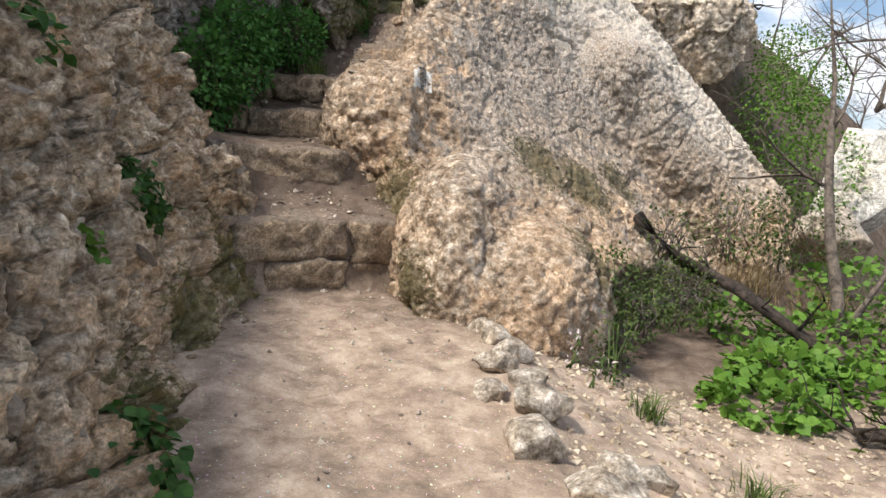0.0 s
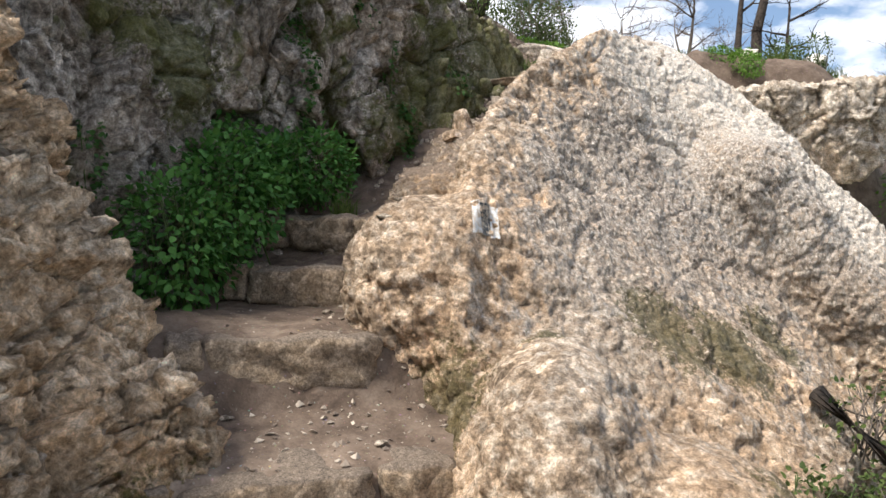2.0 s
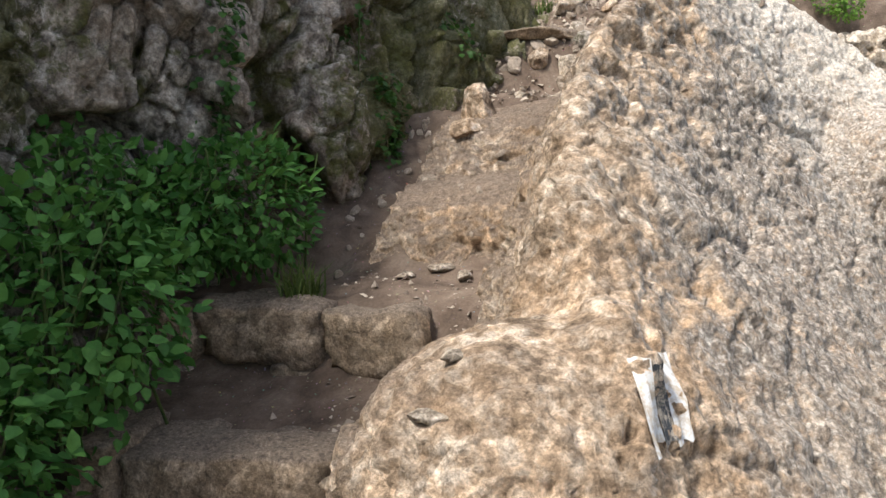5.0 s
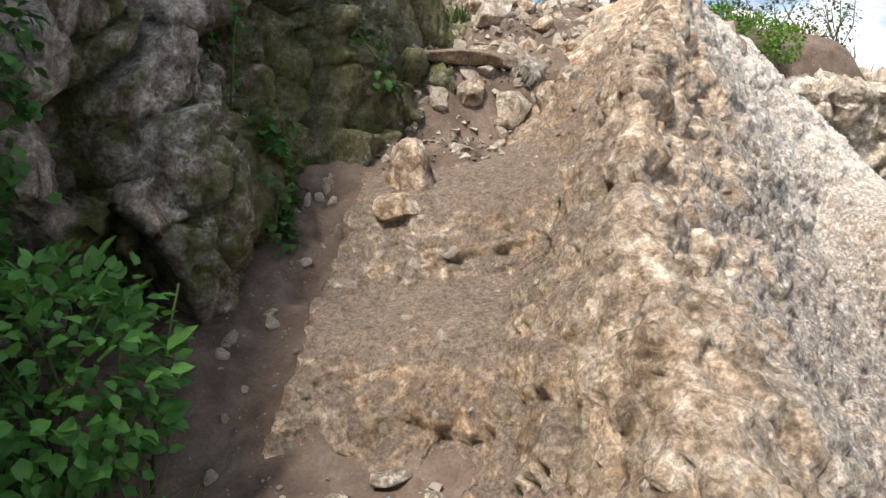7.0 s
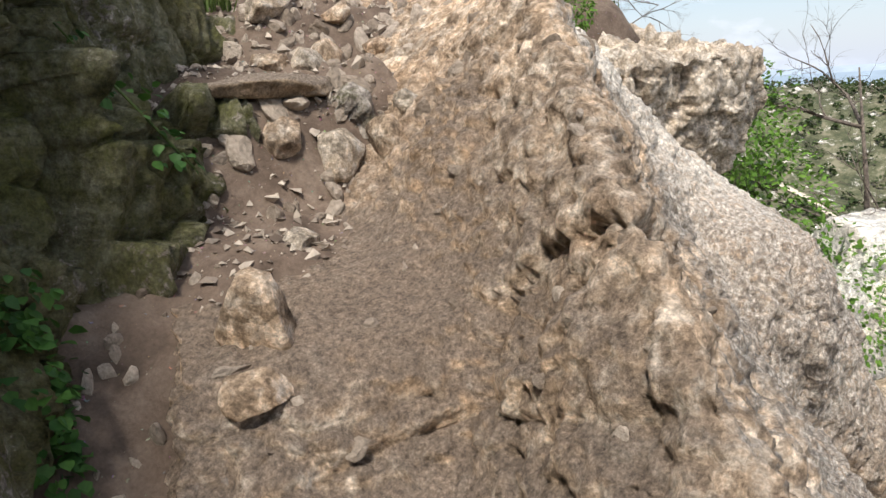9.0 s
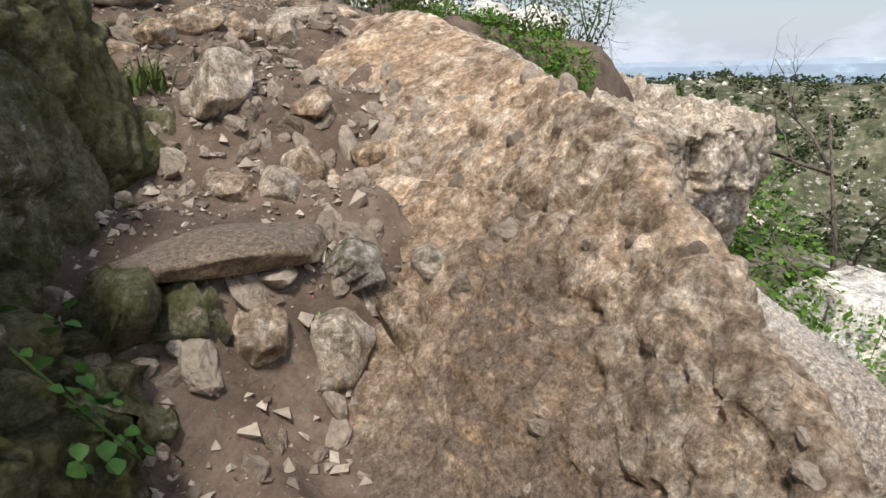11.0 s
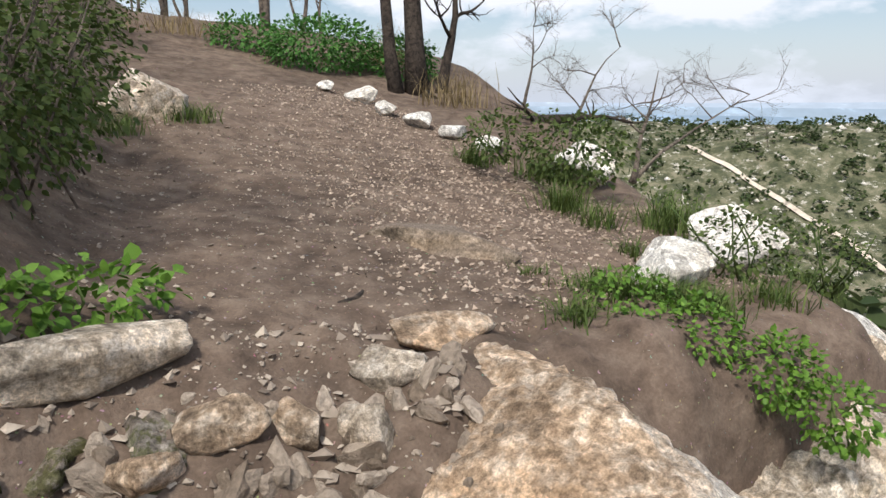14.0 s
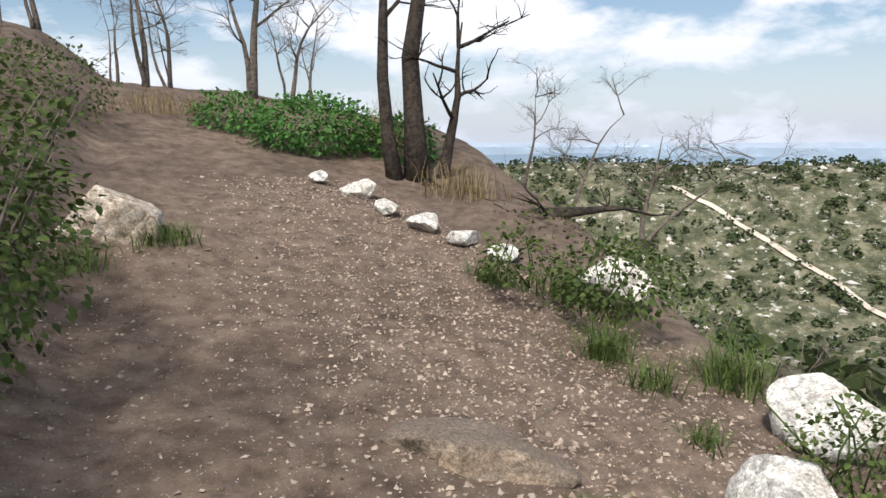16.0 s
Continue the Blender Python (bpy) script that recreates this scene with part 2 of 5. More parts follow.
def soil_material(name, dark, mid, pale, gravel, gravel_at, scale=1.0):
    m, n, l, b = material(name, 0.97)
    v = coords(n, l)
    w = warped(n, l, v, 4.0, 0.12)
    big = tex_noise(n, l, w, 0.9 * scale, 5.0, 0.6)
    mid_n = tex_noise(n, l, w, 7.0 * scale, 6.0, 0.65)
    grit = tex_noise(n, l, v, 90.0 * scale, 3.0, 0.6)
    base = ramp(n, l, mid_n, (0.3, dark), (0.5, mid), (0.72, pale))
    base = mixed(n, l, 0.6, base, ramp(n, l, big, (0.32, 0.6), (0.68, 1.3)), "MULTIPLY")
    peb = tex_cells(n, l, v, 55.0 * scale)
    peb2 = tex_cells(n, l, w, 21.0 * scale)
    pick = maths(n, l, "GREATER_THAN", tex_noise(n, l, v, 60.0 * scale, 1.0), gravel_at)
    stone = maths(n, l, "MULTIPLY", ramp(n, l, peb.outputs["Distance"], (0.3, 1.0), (0.42, 0.0)), pick)
    base = mixed(n, l, stone, base, mixed(n, l, 0.6, gravel, peb.outputs["Color"], "MULTIPLY"))
    base = mixed(n, l, 0.45, base, ramp(n, l, grit, (0.3, 0.65), (0.7, 1.35)), "MULTIPLY")
    l.new(base, b.inputs["Base Color"])
    hgt = maths(n, l, "ADD", maths(n, l, "MULTIPLY", mid_n, 0.8), maths(n, l, "MULTIPLY", stone, 0.5))
    hgt = maths(n, l, "ADD", hgt, maths(n, l, "MULTIPLY", grit, 0.3))
    hgt = maths(n, l, "ADD", hgt, maths(n, l, "MULTIPLY", peb2.outputs["Distance"], -0.35))
    bumped(n, l, b, hgt, 0.7, 0.02)
    return m, n, l, b, base, v


def leaf_material(name, dark, light, rough=0.55):
    m, n, l, b = material(name, rough)
    info = n.new("ShaderNodeObjectInfo").outputs["Random"]
    isl = n.new("ShaderNodeNewGeometry").outputs["Random Per Island"]
    f = maths(n, l, "FRACT", maths(n, l, "ADD", info, isl))
    fine = tex_noise(n, l, coords(n, l), 60.0, 3.0)
    base = mixed(n, l, f, dark, light)
    base = mixed(n, l, 0.5, base, ramp(n, l, fine, (0.3, 0.6), (0.7, 1.35)), "MULTIPLY")
    l.new(base, b.inputs["Base Color"])
    b.inputs["Transmission Weight"].default_value = 0.0
    t = n.new("ShaderNodeBsdfTranslucent")
    l.new(base, t.inputs[0])
    s = n.new("ShaderNodeMixShader")
    s.inputs[0].default_value = 0.28
    out = n["Material Output"] if "Material Output" in n else n.new("ShaderNodeOutputMaterial")
    l.new(b.outputs[0], s.inputs[1])
    l.new(t.outputs[0], s.inputs[2])
    l.new(s.outputs[0], out.inputs["Surface"])
    return m


NETTLE = leaf_material("nettle leaf", (0.045, 0.14, 0.028), (0.11, 0.26, 0.055))
MALLOW = leaf_material("mallow leaf", (0.075, 0.17, 0.02), (0.16, 0.29, 0.045))
IVY = leaf_material("creeper leaf", (0.03, 0.085, 0.02), (0.07, 0.16, 0.03))
GRASS = leaf_material("grass blade", (0.05, 0.09, 0.02), (0.14, 0.19, 0.05), 0.7)
DRYGRASS = leaf_material("dry grass", (0.2, 0.15, 0.07), (0.36, 0.28, 0.15), 0.8)
SHRUB = leaf_material("shrub leaf", (0.045, 0.075, 0.02), (0.11, 0.15, 0.04), 0.7)
PINE = leaf_material("far foliage", (0.035, 0.06, 0.022), (0.075, 0.1, 0.035), 0.8)


def bark_material(name, dark, light):
    m, n, l, b = material(name, 0.9)
    v = coords(n, l)
    f = tex_noise(n, l, v, 18.0, 6.0, 0.65, 0.6)
    l.new(ramp(n, l, f, (0.35, dark), (0.65, light)), b.inputs["Base Color"])
    bumped(n, l, b, f, 0.7, 0.02)
    return m


CHAR = bark_material("burnt bark", (0.012, 0.01, 0.009), (0.075, 0.058, 0.045))
TWIG = bark_material("grey dead twig", (0.06, 0.05, 0.042), (0.22, 0.18, 0.145))
STEM = bark_material("green stem", (0.04, 0.07, 0.02), (0.1, 0.14, 0.04))


# ---- noise and solid shapes ----
def _hash(ix, iy, iz, seed):
    h = (ix.astype(np.int64) * 374761393 + iy.astype(np.int64) * 668265263 + iz.astype(np.int64) * 2147483647 + seed * 974634541) & 0xFFFFFFFF
    h = ((h ^ (h >> 13)) * 1274126177) & 0xFFFFFFFF
    h = ((h ^ (h >> 16)) * 2246822519) & 0xFFFFFFFF
    return ((h ^ (h >> 15)) & 0xFFFFFF) / float(0xFFFFFF)


def lattice(i, pad, seed):
    """Random numbers of the lattice points round i: a function of a step (dx, dy, dz)."""
    lo = i.min(0) - pad
    dim = (i.max(0) + pad - lo + 1).astype(np.int64)
    if dim.prod() > 2 * len(i):
        return lambda dx, dy, dz: _hash(i[:, 0] + dx, i[:, 1] + dy, i[:, 2] + dz, seed)
    a, b, c = np.meshgrid(*[lo[k] + np.arange(dim[k]) for k in range(3)], indexing="ij")
    t = _hash(a.ravel(), b.ravel(), c.ravel(), seed)
    j = (i - lo).astype(np.int64)
    f = (j[:, 0] * dim[1] + j[:, 1]) * dim[2] + j[:, 2]
    return lambda dx, dy, dz: t[f + (dx * dim[1] + dy) * dim[2] + dz]


def vnoise(p, scale, seed=0):
    """Smooth noise from -1 to 1 at the points p (n, 3)."""
    q = p * scale
    i = np.floor(q)
    f = q - i
    u = f * f * f * (f * (f * 6 - 15) + 10)
    out = np.zeros(len(p))
    rnd = lattice(i, 1, seed)
    for dx in (0, 1):
        for dy in (0, 1):
            for dz in (0, 1):
                w = (u[:, 0] if dx else 1 - u[:, 0]) * (u[:, 1] if dy else 1 - u[:, 1]) * (u[:, 2] if dz else 1 - u[:, 2])
                out += w * rnd(dx, dy, dz)
    return out * 2 - 1


def fbm(p, scale, octaves=4, gain=0.5, seed=0):
    out, a = np.zeros(len(p)), 1.0
    for k in range(octaves):
        out += a * vnoise(p, scale * 2.03 ** k, seed + k)
        a *= gain
    return out


def cells(p, scale, seed=0):
    """Nearest and second nearest cell distance, a random number of the nearest cell, and its tilted plane."""
    q = p * scale
    i = np.floor(q)
    f1 = np.full(len(p), 9.0)
    f2 = np.full(len(p), 9.0)
    best = i.copy()
    spot = np.zeros_like(q)
    rnd = lattice(i, 1, seed + 1)
    for dx in (-1, 0, 1):
        for dy in (-1, 0, 1):
            for dz in (-1, 0, 1):
                h = rnd(dx, dy, dz) * 4096
                a = np.floor(h)
                h = (h - a) * 64
                b = np.floor(h)
                ox, oy, oz = i[:, 0] + dx + a / 4096, i[:, 1] + dy + b / 64, i[:, 2] + dz + h - b
                d = (ox - q[:, 0]) ** 2 + (oy - q[:, 1]) ** 2 + (oz - q[:, 2]) ** 2
                near = d < f1
                f2 = np.where(near, f1, np.minimum(f2, d))
                f1 = np.where(near, d, f1)
                best[near] = i[near] + (dx, dy, dz)
                spot[near] = np.stack([ox[near], oy[near], oz[near]], 1)
    f1, f2 = np.sqrt(f1), np.sqrt(f2)
    rid = _hash(best[:, 0], best[:, 1], best[:, 2], seed + 7)
    r = np.stack([_hash(best[:, 0], best[:, 1], best[:, 2], seed + k) for k in (4, 5, 6)], 1) - 0.5
    tilt = ((q - spot) * r).sum(1)
    return f1, f2, rid, tilt


def smax(a, b, k):
    h = np.clip(0.5 + 0.5 * (a - b) / k, 0, 1)
    return b * (1 - h) + a * h + k * h * (1 - h)


def split(pos, quads):
    """Each quad cut into four."""
    nv, nq = len(pos), len(quads)
    e = np.stack([quads, np.roll(quads, -1, 1)], -1).reshape(-1, 2)
    e.sort(axis=1)
    key, inv = np.unique(e[:, 0] * nv + e[:, 1], return_inverse=True)
    mids = (pos[key // nv] + pos[key % nv]) / 2
    m = nv + inv.reshape(nq, 4)
    c = nv + len(key) + np.arange(nq)
    allp = np.concatenate([pos, mids, pos[quads].mean(1)])
    out = [np.stack([quads[:, k], m[:, k], c, m[:, k - 1]], 1) for k in range(4)]
    return allp, np.concatenate(out)


def solid_mesh(name, field, low, high, step, roughen):
    """A closed surface where field(x, y, z) turns from inside (positive) to outside, roughened along its normals."""
    ax = [np.arange(a, b + step, step, dtype=np.float32) for a, b in zip(low, high)]
    X, Y, Z = np.meshgrid(*ax, indexing="ij", sparse=True)
    F = np.asarray(field(X, Y, Z), dtype=np.float32) + np.zeros((len(ax[0]), len(ax[1]), len(ax[2])), np.float32)
    ins = F > 0
    nx, ny, nz = F.shape
    count = np.zeros((nx - 1, ny - 1, nz - 1), np.int8)
    for a in (0, 1):
        for b in (0, 1):
            for c in (0, 1):
                count += ins[a:nx - 1 + a, b:ny - 1 + b, c:nz - 1 + c]
    act = (count > 0) & (count < 8)
    idx = np.full(act.shape, -1, np.int64)
    cellsij = np.argwhere(act)
    idx[act] = np.arange(len(cellsij))
    pos = np.zeros((len(cellsij), 3))
    hits = np.zeros(len(cellsij))
    corners = [(a, b, c) for a in (0, 1) for b in (0, 1) for c in (0, 1)]
    val = {c: F[cellsij[:, 0] + c[0], cellsij[:, 1] + c[1], cellsij[:, 2] + c[2]] for c in corners}
    for c in corners:
        for k in range(3):
            if c[k] == 0:
                d = tuple(1 if j == k else c[j] for j in range(3))
                va, vb = val[c], val[d]
                cross = (va > 0) != (vb > 0)
                t = np.where(cross, va / np.where(cross, va - vb, 1), 0)
                e = np.tile(np.array(c, float), (len(cellsij), 1))
                e[:, k] = t
                pos += np.where(cross[:, None], e, 0)
                hits += cross
    pos = (cellsij + pos / hits[:, None]) * step + np.array(low)
    quads = []
    for k in range(3):
        u, v = [j for j in range(3) if j != k]
        sl0 = [slice(1, -1)] * 3
        sl1 = [slice(1, -1)] * 3
        sl0[k], sl1[k] = slice(0, -1), slice(1, None)
        a, b = ins[tuple(sl0)], ins[tuple(sl1)]
        for flip, mask in ((False, a & ~b), (True, ~a & b)):
            g = np.argwhere(mask)
            g[:, u] += 1
            g[:, v] += 1
            def at(du, dv):
                h = g.copy()
                h[:, u] -= du
                h[:, v] -= dv
                return idx[h[:, 0], h[:, 1], h[:, 2]]
            q = np.stack([at(1, 1), at(0, 1), at(0, 0), at(1, 0)], 1)
            if flip != (k == 1):
                q = q[:, ::-1]
            quads.append(q)
    quads = np.concatenate(quads)
    quads = quads[(quads >= 0).all(1)]
    pos, quads = split(pos, quads)
    nrm = np.zeros_like(pos)
    fn = np.cross(pos[quads[:, 2]] - pos[quads[:, 0]], pos[quads[:, 3]] - pos[quads[:, 1]])
    for k in range(4):
        np.add.at(nrm, quads[:, k], fn)
    nrm /= np.linalg.norm(nrm, axis=1)[:, None] + 1e-9
    pos = pos + roughen(pos, nrm)
    return grid_mesh(name, pos, quads)


def grid_mesh(name, pos, quads):
    me = bpy.data.meshes.new(name)
    me.vertices.add(len(pos))
    me.vertices.foreach_set("co", np.ascontiguousarray(pos, dtype=np.float32).ravel())
    me.loops.add(quads.size)
    me.loops.foreach_set("vertex_index", np.ascontiguousarray(quads, dtype=np.int32).ravel())
    me.polygons.add(len(quads))
    me.polygons.foreach_set("loop_start", np.arange(0, quads.size, quads.shape[1], dtype=np.int32))
    me.polygons.foreach_set("use_smooth", np.ones(len(quads), dtype=bool))
    me.update(calc_edges=True)
    me.validate()
    return me


def blocky(p, n, sets, swell, swell_scale, seed=0, tall=0.85):
    """Relief along the normal: swells, broken blocks with cracks (scale, step, crack depth, crack width), fine grain."""
    q = p + 0.014 * np.stack([fbm(p, 6.0, 2, seed=seed + s) for s in (11, 12, 13)], 1)
    d = swell * fbm(p, swell_scale, 3, seed=seed) + 0.007 * fbm(p, 26.0, 3, 0.6, seed=seed + 50)
    for k, (sc, stepping, crack, width) in enumerate(sets):
        f1, f2, rid, tilt = cells(q * np.array([1.0, 1.0, tall]), sc, seed + 31 * k)
        d += stepping * (rid - 0.5) + stepping * 1.9 * tilt - crack * np.clip(1 - (f2 - f1) / width, 0, 1)
    return d[:, None] * n


def part(name, data, mat, parent=None, label=""):
    ob = new(name, data)
    if data is not None and mat is not None:
        data.materials.clear()
        data.materials.append(mat)
    if parent is not None:
        ob.parent = parent
    if label:
        ob["label"] = label
    return ob


def mesh_of(bm, name, smooth=True):
    me = bpy.data.meshes.new(name)
    bm.to_mesh(me)
    bm.free()
    for p in me.polygons:
        p.use_smooth = smooth
    return me


# ---- the lie of the land ----
def smooth(a, b, v):
    t = np.clip((v - a) / (b - a), 0, 1)
    return t * t * (3 - 2 * t)


CHANNEL_Y = (-4.0, 0.0, 2.0, 4.5, 4.62, 5.26, 5.38, 6.0, 6.12, 6.5, 6.64, 7.0, 7.3, 7.7, 8.0, 8.2, 8.56, 8.72, 8.86, 9.22, 9.42, 10.02, 10.2, 10.55, 11.2, 13.0, 15.0, 16.2, 20.0, 22.0, 30.0)
CHANNEL_Z = (-0.3, 0.13, 0.31, 0.5, 0.96, 1.08, 1.38, 1.5, 1.7, 1.84, 2.06, 2.16, 2.36, 2.56, 2.8, 2.97, 3.08, 3.46, 3.56, 3.63, 3.86, 3.94, 4.14, 4.23, 4.29, 4.52, 5.02, 5.24, 6.25, 6.5, 6.6)


def path_x(y):
    return 1.3 + 0.2 * np.clip(y - 11.0, 0, 30)


def ground_height(x, y):
    skew = np.interp(y, (4.0, 4.9, 5.4, 6.0, 6.6, 7.6, 8.6, 9.2, 10.4), (-0.5, -0.58, -0.45, 0.15, 0.4, 0.3, 0.1, 0.3, 0.3))
    mid = np.interp(y, (4.3, 7.0, 8.6, 9.2, 10.4), (-0.8, -0.7, -0.1, 0.35, 0.9))
    yy = y + skew * np.clip(x - mid, -1.0, 0.4)
    h = np.interp(yy, CHANNEL_Y, CHANNEL_Z)
    # upper plateau: falls gently to its outer edge, banked on the uphill side
    up = smooth(9.6, 10.8, y)
    edge = np.interp(y, (10, 11, 13, 15, 18, 25), (3.0, 3.5, 4.5, 5.3, 6.2, 8.0))
    bank = np.clip(path_x(y) - 0.85 - x, 0, 3.0)
    h = h + up * (-0.07 * np.clip(x - 1.2, -1, 2.5) + 0.5 * np.minimum(bank, 1.0) * smooth(0, 0.5, bank) + 0.12 * bank)
    h = h - smooth(8.8, 9.5, y) * (np.interp(y, (10, 12, 14, 18), (1.5, 1.1, 0.75, 0.5)) * np.clip(x - edge, 0, 5.0) * smooth(0, 1.0, x - edge))
    # below the steps the ground falls away beyond the path
    low = 1 - smooth(9.35, 9.95, y)
    side = np.where(y < 4.2, 0.45, 0.2)
    hl = np.minimum(h, 0.42 + 0.1 * np.clip(y - 4.2, 0, 4)) - 0.33 * np.clip(x - side, 0, 1.3)
    hl = hl - 0.25 * np.clip(x - 4.0, 0, 14)
    t = smooth(-0.1, 0.5, x - np.interp(y, (4.3, 4.6, 6.0, 7.5, 8.5, 9.2, 9.8, 10.2), (0.25, -0.05, 0.1, 0.4, 0.8, 1.1, 1.7, 2.2))) * low
    h = h * (1 - t) + hl * t
    # the hill behind and uphill of the path
    h = h + 0.35 * np.clip(-2.4 - x, 0, 25) * (1 - up) + up * 0.12 * np.clip(-x, 0, 30)
    return h


def valley_height(x, y):
    """Far country: a deep valley to the east, a scrub-covered ridge beyond."""
    r = np.hypot(x - 1.0, y - 9.0)
    ang = np.degrees(np.arctan2(x - 1.0, y - 9.0))
    east = smooth(14, 34, ang) * (1 - smooth(165, 195, ang))
    deep = -6.0 * smooth(10, 24, r) - 60.0 * smooth(16, 170, r) - 70.0 * smooth(420, 900, r)
    spur = 57.0 * np.exp(-((r - 330) / 90.0) ** 2) * smooth(20, 40, ang) + 20 * np.exp(-((r - 170) / 45.0) ** 2) * smooth(50, 80, ang)
    return east * (deep + spur) + (1 - east) * (-0.02 * np.clip(r - 25, 0, 200) - 100 * smooth(300, 900, r))


def land(x, y):
    p = np.stack([x, y, np.zeros_like(x)], 1)
    r = np.hypot(x - 1.0, y - 9.0)
    h = ground_height(np.clip(x, -30, 12), np.clip(y, -6, 30)) + valley_height(x, y)
    rocky = smooth(8.5, 8.8, y) * (1 - smooth(10.3, 10.8, y)) * (1 - smooth(2.2, 2.8, x)) + smooth(6.9, 7.2, y) * (1 - smooth(8.3, 8.7, y))
    h = h + 0.02 * fbm(p, 2.2, 4, seed=5) + 0.008 * fbm(p, 14.0, 3, seed=6)
    h = h + rocky * 0.05 * fbm(p, 5.0, 3, seed=8)
    h = h + smooth(25, 120, r) * 4.0 * fbm(p, 0.012, 4, seed=9) + smooth(700, 2500, r) * 30.0 * fbm(p, 0.0011, 3, seed=10)
    return h


def land_at(x, y):
    return float(land(np.array([float(x)]), np.array([float(y)]))[0])


def axis(parts):
    out = []
    for a, b, n in parts:
        out.append(np.linspace(a, b, n, endpoint=False))
    return np.concatenate(out)


gx = axis(((-4500, -300, 12), (-300, -30, 20), (-30, -3, 40), (-3, 5.5, 250), (5.5, 14, 60), (14, 60, 60), (60, 420, 90), (420, 4500, 40)))
gy = axis(((-4500, -300, 12), (-300, -20, 20), (-20, 0, 40), (0, 13.5, 420), (13.5, 22, 90), (22, 60, 50), (60, 420, 80), (420, 4500, 40)))
GX, GY = np.meshgrid(gx, gy, indexing="ij")
gz = land(GX.ravel(), GY.ravel())
gi = np.arange(GX.size).reshape(GX.shape)
gq = np.stack([gi[:-1, :-1], gi[1:, :-1], gi[1:, 1:], gi[:-1, 1:]], -1).reshape(-1, 4)

SOIL, n, l, b, near_col, v = soil_material("trodden earth with grit", (0.066, 0.047, 0.035), (0.132, 0.096, 0.072), (0.205, 0.158, 0.122), (0.36, 0.31, 0.26), 0.66)
# scrub and bare rock of the far slopes, by distance from the path
sep = n.new("ShaderNodeSeparateXYZ")
l.new(v, sep.inputs[0])
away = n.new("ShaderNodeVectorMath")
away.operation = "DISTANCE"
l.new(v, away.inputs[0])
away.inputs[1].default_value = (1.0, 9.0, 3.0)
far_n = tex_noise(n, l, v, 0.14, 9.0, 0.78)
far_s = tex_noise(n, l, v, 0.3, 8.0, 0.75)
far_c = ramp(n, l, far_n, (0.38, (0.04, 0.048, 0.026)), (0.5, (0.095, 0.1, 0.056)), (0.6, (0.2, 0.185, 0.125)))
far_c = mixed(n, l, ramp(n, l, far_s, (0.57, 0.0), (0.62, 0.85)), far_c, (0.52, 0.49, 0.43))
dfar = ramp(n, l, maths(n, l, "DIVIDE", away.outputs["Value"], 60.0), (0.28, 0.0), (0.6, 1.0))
# base earth tone multiplied up below y 3.8, unchanged beyond y 5
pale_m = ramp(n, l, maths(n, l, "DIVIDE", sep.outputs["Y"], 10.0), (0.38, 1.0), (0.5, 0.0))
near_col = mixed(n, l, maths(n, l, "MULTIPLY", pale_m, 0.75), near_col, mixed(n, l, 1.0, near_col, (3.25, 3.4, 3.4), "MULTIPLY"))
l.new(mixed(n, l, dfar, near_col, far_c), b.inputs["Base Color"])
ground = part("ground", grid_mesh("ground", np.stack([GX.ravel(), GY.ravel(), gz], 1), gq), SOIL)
tagged(ground, "brown trodden earth hillside with grit and pebbles", "ground", kind="structure")


# ---- bedrock ----
CREST_Y = (5.0, 5.3, 5.7, 6.2, 6.7, 7.2, 7.65, 8.15, 8.7, 9.2, 9.8, 10.4)
CREST_X = (-0.2, -0.27, -0.26, -0.31, -0.2, 0.02, 0.33, 0.69, 1, 1.28, 1.45, 1.5)
CREST_Z = (0.7, 1.44, 2.05, 2.51, 2.82, 3.22, 3.5, 3.82, 3.93, 4.03, 4.2, 4.22)


def blob(X, Y, Z, c, r):
    k = np.sqrt(((X - c[0]) / r[0]) ** 2 + ((Y - c[1]) / r[1]) ** 2 + ((Z - c[2]) / r[2]) ** 2)
    return (1 - k) * min(r)


def bar(X, Y, Z, a, b, ra, rb):
    a, b = np.array(a), np.array(b)
    ab = b - a
    t = np.clip(((X - a[0]) * ab[0] + (Y - a[1]) * ab[1] + (Z - a[2]) * ab[2]) / ab.dot(ab), 0, 1)
    return ra + (rb - ra) * t - np.sqrt((X - a[0] - t * ab[0]) ** 2 + (Y - a[1] - t * ab[1]) ** 2 + (Z - a[2] - t * ab[2]) ** 2)


